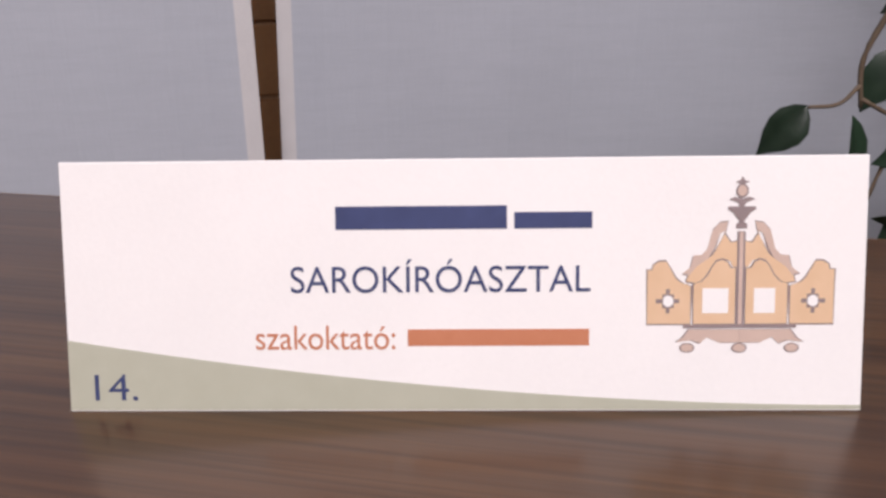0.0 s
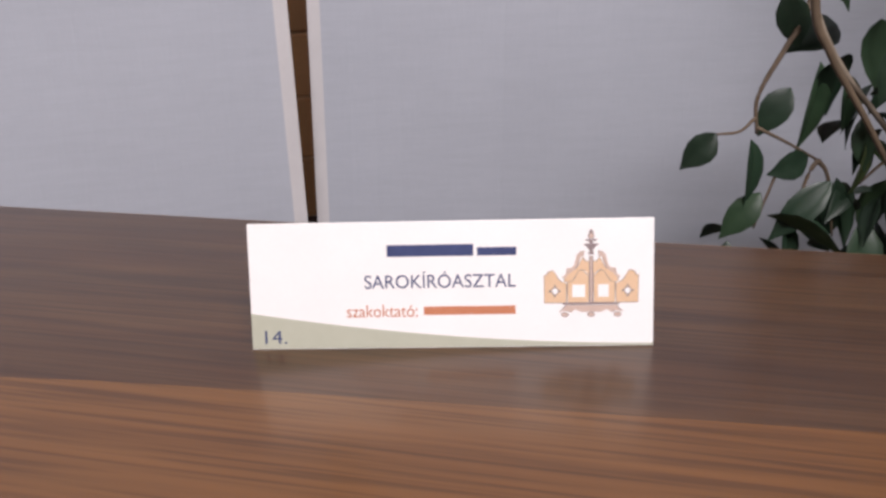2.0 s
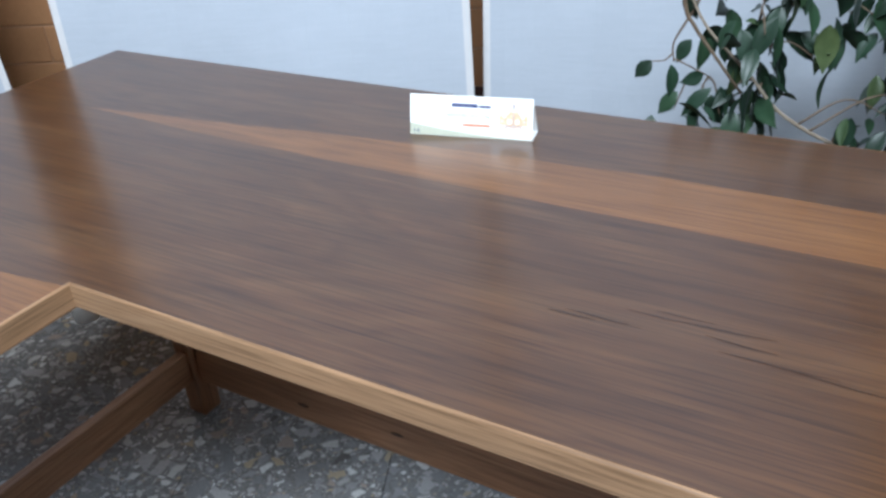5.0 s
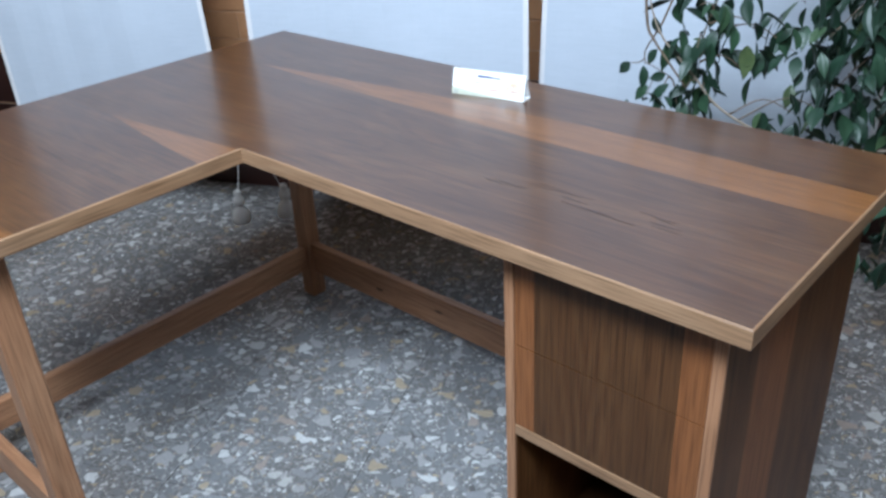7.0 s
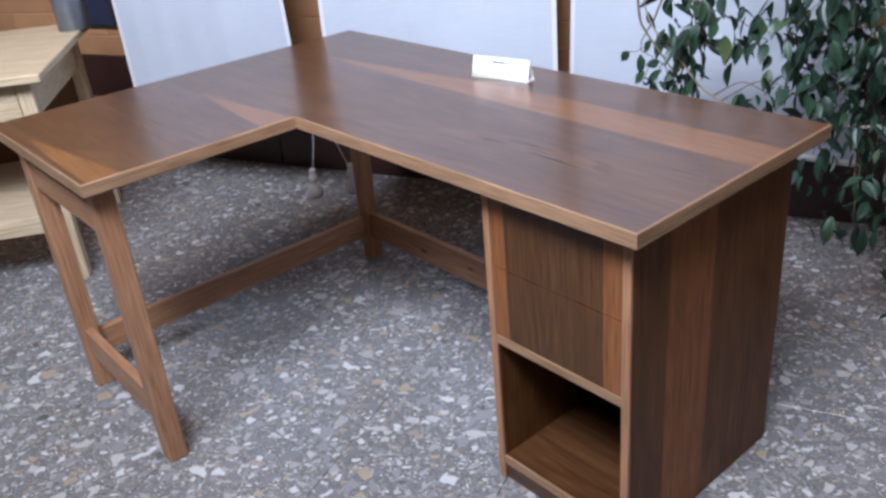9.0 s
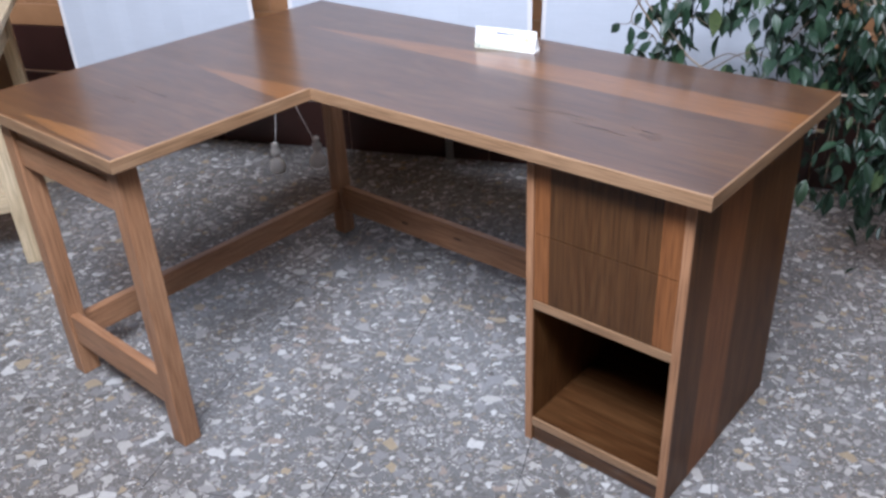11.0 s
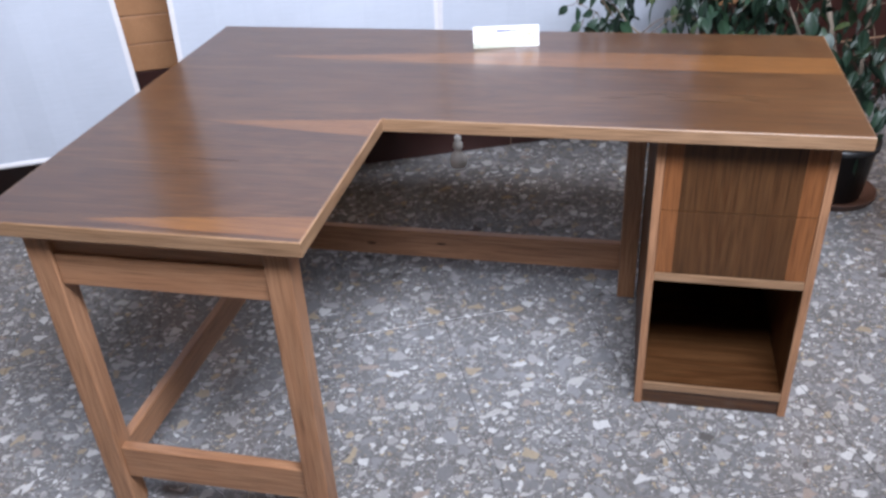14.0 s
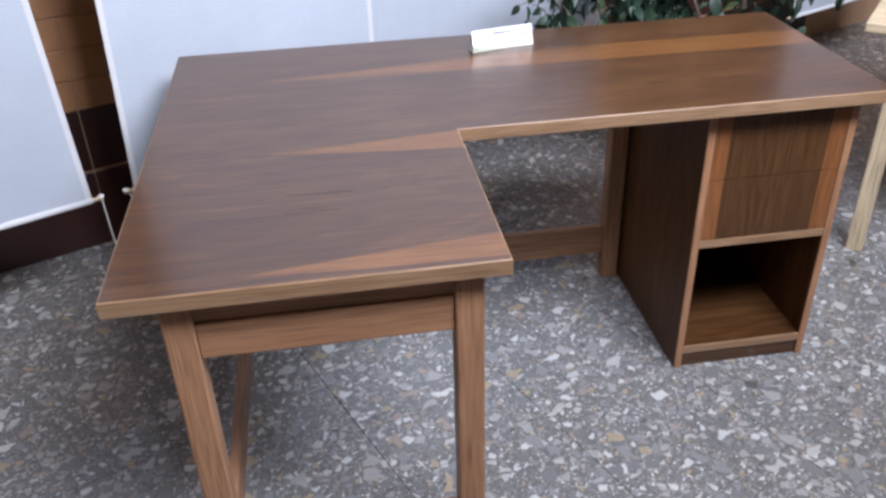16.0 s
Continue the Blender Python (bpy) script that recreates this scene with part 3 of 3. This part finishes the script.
emblem("emblem_column", [(294, 95), (320, 95), (320, 408), (294, 408)], ink_taupe, 0.0011)
emblem("emblem_column", [(301, 97), (313, 97), (313, 406), (301, 406)], ink_pale, 0.0013)
emblem("emblem_vase", [(289, 418), (325, 418), (325, 432), (314, 440), (336, 470), (352, 480), (352, 490), (262, 490), (262, 480), (278, 470), (300, 440), (289, 432)], ink_taupe, 0.0006)
emblem("emblem_leaf", [(300, 490), (314, 490), (322, 504), (350, 514), (330, 522), (312, 516), (302, 516), (284, 522), (264, 514), (292, 504)], ink_taupe, 0.0006)
emblem("emblem_bud", rounded(307, 542, 21, 24), ink_taupe, 0.0006)
emblem("emblem_bud", rounded(307, 542, 15, 18), ink_pale, 0.0009)
emblem("emblem_tip", [(300, 564), (284, 572), (300, 576), (307, 590), (314, 576), (330, 572), (314, 564)], ink_taupe, 0.0006)

# ---- linen panels ----


def linen_panel(u0, v0, u1, v1, seed, skew_a=0.0, skew_b=0.0, z0=0.39, z1=2.62):
    """A hanging linen panel with stitched hems and a wooden rod in the lower hem."""
    (xa, ya), (xb, yb) = plan(u0, v0), plan(u1, v1)
    w = math.hypot(xb - xa, yb - ya)
    thing = tagged(empty("linen_panel", xa, ya, z0, math.degrees(math.atan2(yb - ya, xb - xa))),
                   "hanging white linen panel with stitched hems and a wooden rod", "curtain panel", "linen panels before the brick wall")

    def sheet(x0, x1, h0, h1, y, thick, nx, nz):
        bm = bmesh.new()
        grid = {}
        for side in (0, 1):
            for i in range(nx + 1):
                for k in range(nz + 1):
                    x, h = x0 + (x1 - x0) * i / nx, h0 + (h1 - h0) * k / nz
                    wav = 0.009 * noise.noise(Vector((x * 3.2, h * 0.4, seed))) + 0.005 * noise.noise(Vector((x * 11, h * 0.6, seed + 4)))
                    grid[side, i, k] = bm.verts.new((x + min(h, 1.0) * (skew_a * (1 - x / w) + skew_b * x / w), y + wav + side * thick, h))
        for i in range(nx):
            for k in range(nz):
                for side in (0, 1):
                    q = [grid[side, i, k], grid[side, i + 1, k], grid[side, i + 1, k + 1], grid[side, i, k + 1]]
                    bm.faces.new(q if side == 0 else q[::-1])
        for i in range(nx):
            for k in (0, nz):
                bm.faces.new((grid[0, i, k], grid[0, i + 1, k], grid[1, i + 1, k], grid[1, i, k]))
        for k in range(nz):
            for i in (0, nx):
                bm.faces.new((grid[0, i, k], grid[0, i, k + 1], grid[1, i, k + 1], grid[1, i, k]))
        return bm
    high = z1 - z0
    part("cloth", sheet(0.015, w - 0.015, 0, high, 0, 0.0012, 28, 40), linen_cloth, thing)
    for a, b in ((0, 0.015), (w - 0.015, w)):
        part("side_hem", sheet(a, b, 0, high, 0, 0.0012, 2, 40), hem_cloth, thing, "doubled side hem")
    part("lower_hem", tube([(0, 0, 0.006), (w, 0, 0.006)], 0.009, 12), hem_cloth, thing, "lower hem round the rod", smooth=True)
    part("rod", tube([(-0.028, 0, 0.006), (w + 0.028, 0, 0.006)], 0.0055, 10), pine_x, thing, "thin wooden rod", smooth=True)
    part("head_rail", box(-0.01, w + 0.01, -0.012, 0.012, high - 0.01, high + 0.03, 0.003), pine_x, thing)
    for a in (0.06, w - 0.06):
        part("hanger", tube([(a, 0, high + 0.03), (a, 0, HIGH - z0)], 0.0015, 6), cord_white, thing)
    return thing


linen_panel(-1.063, 0.045, -0.286, 0.080, 1.0, 0.0, -0.035)
linen_panel(-0.172, 0.080, 0.651, 0.164, 2.0, 0.03, 0.0)
linen_panel(0.656, 0.246, 1.535, 0.096, 3.0, 0.037, 0.0)
linen_panel(2.545, 0.034, 3.380, 0.048, 4.0)


def tassel_cord(x, y, z, u, v, seed):
    """A short cord from the end of a panel's rod, with a knotted cotton tassel at its end."""
    thing = tagged(empty("pull_cord", x, y, z), "white cotton cord with a knotted tassel below a linen panel", "curtain cord", "cords of the linen panels")
    rx, ry = plan(u, v)
    a, b = Vector((0, 0, 0.09)), Vector((rx - x, ry - y, 0.405 - z))
    line = [a.lerp(b, t) + Vector((0, 0, -0.012 * math.sin(math.pi * t))) for t in np.linspace(0, 1, 9)]
    part("cord", tube(line, 0.0016, 6), cord_white, thing, smooth=True)
    part("loop", lathe([(0.007, 0), (0.0085, 0.002), (0.0085, 0.006), (0.007, 0.008)], 14, None, (rx - x, ry - y, 0.397 - z)), cord_white, thing, smooth=True)
    part("knot", lathe([(0.004, 0.058), (0.014, 0.064), (0.018, 0.076), (0.016, 0.088), (0.008, 0.094), (0.013, 0.101), (0.012, 0.110), (0.003, 0.116)], 14), cord_white, thing, smooth=True)
    bm = lathe([(0.023, 0.0), (0.029, 0.006), (0.0295, 0.022), (0.025, 0.040), (0.014, 0.054), (0.005, 0.062)], 20)
    for v in bm.verts:
        v.co.xy *= 1 + 0.16 * noise.noise(Vector((v.co.x * 300, v.co.y * 300, seed)))
    part("bell", bm, cord_white, thing, "frayed cotton bell", smooth=True)
    return thing


tassel_cord(-0.250, -0.080, 0.130, -0.262, 0.081, 3)
tassel_cord(-0.118, 0.004, 0.156, -0.196, 0.078, 5)
tassel_cord(0.585, 0.372, 0.165, 0.681, 0.158, 7)

# ---- ficus in a pot ----
PX, PY = 1.866, 0.615
ficus = tagged(empty("ficus", PX, PY, 0), "weeping fig with arching pale stems in a black plastic pot", "plant")
part("saucer", lathe([(0.10, 0), (0.128, 0.003), (0.138, 0.028), (0.142, 0.030), (0.134, 0.030), (0.124, 0.010), (0.02, 0.008)], 32), saucer_brown, ficus, "brown plastic saucer", True)
pot = part("pot", lathe([(0.088, 0.012), (0.092, 0.014), (0.112, 0.195), (0.120, 0.197), (0.121, 0.218), (0.112, 0.218), (0.108, 0.19), (0.02, 0.188)], 32), pot_black, ficus, "black plastic pot", True)
part("soil", lathe([(0.106, 0.19), (0.10, 0.2), (0.05, 0.206), (0.01, 0.208)], 24), soil, pot, smooth=True)


def local(p):
    return (p[0] - PX, p[1] - PY, p[2])


STEMS = [
    ([(1.868, 0.610, 0.19), (1.83, 0.62, 0.42), (1.66, 0.58, 0.58), (1.40, 0.40, 0.60), (1.257, 0.352, 0.609), (1.152, 0.278, 0.681), (1.092, 0.253, 0.755), (1.022, 0.223, 0.844), (0.992, 0.214, 0.953), (0.998, 0.225, 1.114)], 0.0052, 0.0012),
    ([(1.860, 0.620, 0.19), (1.78, 0.58, 0.50), (1.66, 0.54, 0.85), (1.48, 0.46, 1.10), (1.25, 0.36, 1.16), (1.08, 0.28, 1.05)], 0.011, 0.003),
    ([(1.880, 0.620, 0.19), (1.86, 0.60, 0.60), (1.80, 0.58, 1.00), (1.70, 0.55, 1.35)], 0.010, 0.004),
    ([(1.855, 0.605, 0.19), (1.74, 0.52, 0.42), (1.60, 0.47, 0.70), (1.46, 0.42, 0.98)], 0.007, 0.003),
    ([(1.05, 0.27, 0.98), (1.013, 0.246, 0.86), (1.0, 0.24, 0.832), (0.983, 0.233, 0.796), (0.985, 0.234, 0.767)], 0.003, 0.0012),
    ([(0.983, 0.233, 0.78), (0.972, 0.228, 0.77), (0.955, 0.221, 0.769)], 0.0014, 0.001),
    ([(0.985, 0.233, 0.772), (1.008, 0.243, 0.759), (1.035, 0.255, 0.742)], 0.0014, 0.001),
    ([(1.0, 0.18, 1.0), (1.007, 0.19, 0.874), (1.022, 0.197, 0.835), (1.053, 0.21, 0.788), (1.09, 0.23, 0.73)], 0.0035, 0.002),
    ([(1.20, 0.33, 1.14), (1.14, 0.30, 0.98), (1.10, 0.28, 0.86), (1.09, 0.28, 0.76)], 0.003, 0.001),
]
lines = []
for pts, r0, r1 in STEMS:
    line = eased([local(p) for p in pts], 6)
    n = len(line)
    part("stem", tube(line, [r0 + (r1 - r0) * i / (n - 1) for i in range(n)], 8), bark if r0 > 0.005 else twig_brown, ficus, smooth=True)
    lines += line


def leaf_mesh(name, length, width, curl, bend):
    """A pointed oval leaf, folded a little along its midrib, with a drip tip."""
    bm = bmesh.new()
    rows = []
    prof = [(0, 0.05), (0.12, 0.55), (0.3, 0.95), (0.5, 1.0), (0.7, 0.74), (0.86, 0.32), (1.0, 0.02)]
    for s, w in prof:
        hw = width / 2 * w
        z = -bend * length * s * s
        rows.append([bm.verts.new((x * hw, s * length, z + (curl * hw if x else 0))) for x in (-1, -0.5, 0, 0.5, 1)])
    for v in (r[i] for r in rows for i in (1, 3)):
        v.co.z += 0.25 * curl * abs(v.co.x)
    for a, b in zip(rows, rows[1:]):
        for i in range(4):
            bm.faces.new((a[i], a[i + 1], b[i + 1], b[i]))
    for f in bm.faces:
        f.smooth = True
    me = bpy.data.meshes.new(name)
    bm.to_mesh(me)
    bm.free()
    me.materials.append(leaf_green)
    return me


LEAVES = [leaf_mesh("leaf", 0.076, 0.036, 0.30, 0.22), leaf_mesh("leaf", 0.062, 0.026, 0.45, 0.35),
          leaf_mesh("leaf", 0.088, 0.040, 0.22, 0.15), leaf_mesh("leaf", 0.054, 0.022, 0.5, 0.1)]
CLUSTERS = [((1.11, .28, .73), 5, .03), ((1.03, .25, .93), 3, .03), ((1.10, .28, .80), 6, .035), ((1.13, .29, .87), 6, .035), ((1.11, .28, .93), 5, .035), ((1.12, .20, .83), 4, .03), ((1.104, .274, .825), 5, .03),
            ((1.148, .293, .865), 6, .04), ((1.181, .307, .765), 3, .02), ((1.214, .32, .835), 6, .04), ((1.27, .344, .81), 6, .04), ((1.317, .365, .83), 8, .05),
            ((1.375, .389, .775), 8, .05), ((1.40, .40, .87), 9, .05), ((1.215, .325, .64), 4, .025), ((1.286, .351, .675), 7, .04), ((1.36, .383, .668), 9, .05),
            ((1.432, .413, .667), 9, .05), ((1.276, .347, .91), 7, .05), ((1.415, .406, .94), 8, .05), ((1.386, .41, .52), 4, .04), ((1.477, .448, .42), 7, .05),
            ((1.543, .476, .45), 8, .05), ((1.49, .45, .345), 5, .04), ((1.52, .467, .585), 9, .05), ((1.73, .50, .53), 11, .07), ((1.827, .514, .53), 11, .07),
            ((1.853, .518, .40), 8, .06), ((1.758, .50, .32), 6, .05), ((1.893, .525, .27), 4, .05), ((1.56, .463, .67), 9, .06), ((1.50, .45, 1.0), 12, .08),
            ((1.30, .40, 1.03), 9, .06), ((1.65, .50, .88), 14, .09), ((1.76, .55, .72), 12, .08), ((1.74, .55, 1.05), 14, .09), ((1.14, .30, .98), 6, .05), ((1.62, .5, 1.2), 10, .08),
            ((1.70, .43, .56), 5, .06), ((1.77, .45, .46), 5, .06), ((1.86, .46, .58), 5, .06), ((1.94, .50, .46), 5, .06), ((1.96, .52, .64), 5, .07), ((1.66, .42, .42), 4, .05), ((1.93, .48, .35), 4, .05),
            ((.99, .234, .690), 4, .018), ((1.02, .247, .674), 5, .02), ((1.055, .262, .677), 5, .02), ((1.10, .28, .668), 6, .025), ((1.07, .267, .72), 4, .02), ((1.113, .286, .70), 5, .025), ((1.09, .272, .76), 5, .025), ((1.10, .275, .84), 5, .03), ((1.085, .265, .90), 5, .03), ((1.13, .285, .78), 5, .03), ((1.05, .258, .79), 4, .022),
            ((1.34, .377, .72), 8, .05), ((1.45, .425, .78), 9, .05), ((1.47, .43, .88), 8, .05), ((1.36, .385, .88), 7, .05), ((1.52, .46, .72), 8, .05), ((1.62, .50, .60), 9, .06), ((1.66, .52, .38), 7, .06), ((1.60, .49, .30), 6, .05),
            # unseen upper clusters, added to cast shade on the third linen panel
            ((1.20, .30, 1.20), 12, .08), ((1.40, .36, 1.25), 14, .09), ((1.60, .45, 1.35), 14, .09), ((1.30, .30, 1.38), 12, .09), ((1.50, .38, 1.48), 12, .09)]
rng = random.Random(11)


def leaf_at(p, heading, droop, roll, kind, size):
    ob = new("leaf", LEAVES[kind])
    ob.parent = ficus
    ob.matrix_local = Matrix.Translation(p) @ Euler((radians(-droop), radians(roll), radians(heading)), "YXZ").to_matrix().to_4x4() @ Matrix.Scale(size, 4)
    return ob


for c, n, r in CLUSTERS:
    c = Vector(local(c))
    near = min(lines, key=lambda q: (q - c).length + (0.4 if q.z < c.z - 0.02 else 0))
    mid = (near + c) / 2 + Vector((0, 0, 0.25 * (near - c).length))
    twig = eased([near, mid, c], 5)
    part("twig", tube(twig, [0.0022 + (0.0009 - 0.0022) * i / (len(twig) - 1) for i in range(len(twig))], 5), twig_brown, ficus, smooth=True)
    for k in range(round(1.3 * n) if c.x > 1.2 - PX else n):
        p = c + Vector((rng.gauss(0, r), rng.gauss(0, r * 0.8), rng.gauss(0, r * 0.8)))
        size = rng.uniform(0.62, 1.0) if c.x > 1.2 - PX else rng.uniform(0.68, 0.92)
        leaf_at(p, rng.uniform(0, 360), rng.uniform(15, 80), rng.uniform(-55, 55), rng.choice((0, 0, 1, 2, 3)), size)
SPRAY = [  # base and tip of each leaf on the spray that hangs behind the desk
    (0.954, 0.221, 0.770), (0.932, 0.211, 0.743), (0.981, 0.232, 0.763), (0.990, 0.226, 0.711),
    (1.007, 0.243, 0.801), (0.986, 0.234, 0.767), (1.027, 0.252, 0.819), (1.027, 0.241, 0.752),
    (0.997, 0.239, 0.873), (1.009, 0.244, 0.828), (1.027, 0.251, 0.746), (1.001, 0.230, 0.735),
    (1.044, 0.239, 0.730), (1.002, 0.221, 0.687), (0.993, 0.237, 0.719), (0.966, 0.225, 0.683),
    (1.052, 0.262, 0.726), (1.056, 0.264, 0.667), (1.036, 0.275, 0.706), (1.044, 0.269, 0.665),
    (1.072, 0.271, 0.763), (1.071, 0.260, 0.707), (1.048, 0.260, 0.809), (1.060, 0.265, 0.761)]
for base, tip in zip(SPRAY[::2], SPRAY[1::2]):
    a, b = Vector(base), Vector(tip)
    along = (b - a).normalized()
    facing = (Vector((0.25, -1, 0.45)) + 0.5 * Vector((rng.gauss(0, 1), rng.gauss(0, 1), rng.gauss(0, 1)))).normalized()
    across = along.cross(facing).normalized()
    up_way = across.cross(along)
    size = (b - a).length / 0.074
    turn = Matrix((across, along, up_way)).transposed().to_4x4()
    ob = new("leaf", LEAVES[0])
    ob.parent = ficus
    ob.matrix_local = Matrix.Translation(local(base)) @ turn @ Matrix.Diagonal((0.78 * max(size, 0.85), size, size, 1))

# the thick of the crown, behind the single leaves
verts, faces = [], []
for c, n, r in CLUSTERS:
    if c[0] < 1.3:
        continue
    for k in range(3 * n):
        m = Matrix.Translation(Vector(local(c)) + Vector((rng.gauss(0.04, r * 1.6), rng.gauss(0.06, r * 1.2), rng.gauss(-0.01, r * 1.4)))) @ Euler(
            (radians(-rng.uniform(25, 85)), radians(rng.uniform(-40, 40)), radians(rng.uniform(0, 360))), "YXZ").to_matrix().to_4x4()
        me = rng.choice(LEAVES)
        m @= Matrix.Scale(rng.uniform(0.6, 0.95), 4)
        at = len(verts)
        verts += [m @ v.co for v in me.vertices]
        faces += [[at + i for i in p.vertices] for p in me.polygons]
me = bpy.data.meshes.new("foliage")
me.from_pydata(verts, [], faces)
me.materials.append(leaf_green)
ob = new("foliage", me)
ob.parent = ficus
tagged(ob, "dense dark green inner leaves", kind="stuff")

# ---- pine tables ----


def pine_table(name, x, y, rz, w, d, h, inset, drawer, label):
    """A plain pine table on square legs; x runs along its long side."""
    thing = tagged(empty(name, x, y, 0, rz), label, "table")
    part("tabletop", box(0, w, 0, d, h - 0.028, h, 0.004), pine_x, thing)
    lo, t = inset, 0.048
    for lx in (lo, w - lo - t):
        for ly in (lo, d - lo - t):
            part("leg", box(lx, lx + t, ly, ly + t, 0, h - 0.028, 0.004), pine_z, thing)
    for ly in (lo + 0.012, d - lo - 0.036):
        if not (drawer and ly < d / 2):
            part("apron", box(lo + t, w - lo - t, ly, ly + 0.022, h - 0.160, h - 0.028, 0.003), pine_x, thing)
    for lx in (lo + 0.012, w - lo - 0.036):
        part("apron", box(lx, lx + 0.022, lo + t, d - lo - t, h - 0.160, h - 0.028, 0.003), pine_y, thing)
    if drawer:
        part("drawer_front", box(lo + t + 0.003, w - lo - t - 0.003, lo + 0.004, lo + 0.024, h - 0.152, h - 0.033, 0.003), pine_x, thing, "pale pine drawer front")
        part("back_panel", box(lo + t, w - lo - t, d - lo - 0.05, d - lo - 0.038, 0.2, h - 0.136, 0.001), brown_board, thing, "brown fibreboard back panel")
        part("stretcher", box(lo + t, w - lo - t, lo + 0.010, lo + 0.034, 0.19, 0.255, 0.003), pine_x, thing)
        part("shelf", box(lo + t, w - lo - t, lo + 0.036, d - lo - 0.052, 0.225, 0.245, 0.002), pine_x, thing)
    return thing


pine_table("side_table", -1.025, -1.697, 59.0, 1.0, 0.84, 0.75, 0.05, True, "pale pine table with a drawer and a low shelf")
pine_table("pine_table", 1.85, -0.11, -41.0, 0.8, 1.1, 0.75, 0.085, False, "pale pine table on square legs")
canister = tagged(empty("canister", -1.13, -0.50, 0.75), "grey metal canister standing on a pine table", "canister")
part("body", lathe([(0.056, 0), (0.058, 0.002), (0.058, 0.20), (0.054, 0.204), (0.05, 0.205)], 28), steel, canister, smooth=True)
part("lid", lathe([(0.059, 0.2055), (0.060, 0.208), (0.059, 0.222), (0.05, 0.225), (0.01, 0.226)], 28), steel, canister, smooth=True)
x, y = plan(-1.70, V1 - 0.018)
board = tagged(empty("notice_board", x, y, 0.615, ROOM), "dark navy board hung on the brick wall", "board")
part("panel", box(-0.085, 0.085, -0.006, 0.004, 0.01, 0.89, 0.001), navy_cloth, board)
for a, b, c, d in ((-0.095, -0.085, 0, 0.9), (0.085, 0.095, 0, 0.9), (-0.085, 0.085, 0, 0.01), (-0.085, 0.085, 0.89, 0.9)):
    part("frame_strip", box(a, b, -0.010, 0.006, c, d, 0.001), pot_black, board)
# added tube, a stand-in for a small pale shape below the desk edge
x, y = plan(0.245, V1 - 0.05)
pipe = tagged(empty("pale_tube", x, y, 0), "added pale grey tube standing in for a small pale shape by the wall", "pipe")
part("tube", tube([(0, 0, 0.0), (0, 0, 1.2)], 0.016, 14), pipe_grey, pipe, smooth=True)
part("floor_ring", lathe([(0.026, 0), (0.026, 0.006), (0.018, 0.012)], 18), pipe_grey, pipe, smooth=True)

# ---- bricks of the wall and tiles of the floor ----


def piece(name, me, parent, x, y, z):
    ob = new(name, me)
    ob.parent = parent
    ob.matrix_parent_inverse = Matrix.Identity(4)
    ob.matrix_local = pose(x, y, z)
    return ob


def box_mesh(name, w, d, h, mat, bev):
    bm = box(0, w, 0, d, 0, h, 0)
    bmesh.ops.bevel(bm, geom=list(bm.edges), offset=bev, segments=1, affect="EDGES")
    me = bpy.data.meshes.new(name)
    bm.to_mesh(me)
    bm.free()
    me.materials.append(mat)
    return me


COURSE, LONG = 0.0975, 0.60
brick_me = box_mesh("brick", LONG - 0.004, 0.020, COURSE - 0.005, brick_tan, 0.002)
plinth_me = box_mesh("plinth_tile", LONG - 0.004, 0.022, 0.204, brick_dark, 0.002)
skirt_me = box_mesh("skirting_tile", LONG - 0.004, 0.026, 0.262, brick_dark, 0.003)
brng = random.Random(5)
for row in range(11):
    for k in range(11):
        piece("brick", brick_me, wall_north, -3.2 + LONG * (k + 0.5 * (row % 2)) + 0.004, V1 - 0.008 - brng.uniform(0, 0.0025), 0.478 + COURSE * row)
for k in range(11):
    piece("plinth_tile", plinth_me, wall_north, -3.2 + LONG * k, V1 - 0.010, 0.2705)
    piece("skirting_tile", skirt_me, wall_north, -3.2 + LONG * k, V1 - 0.014, 0.0)
TILE = 0.41
tile_me = box_mesh("tile", TILE - 0.0016, TILE - 0.0016, 0.012, floor_stone, 0.0004)
for i in range(-9, 11):
    for k in range(-6, 3):
        piece("tile", tile_me, floor, 0.08 + TILE * i, -0.536 + TILE * k, -0.012)
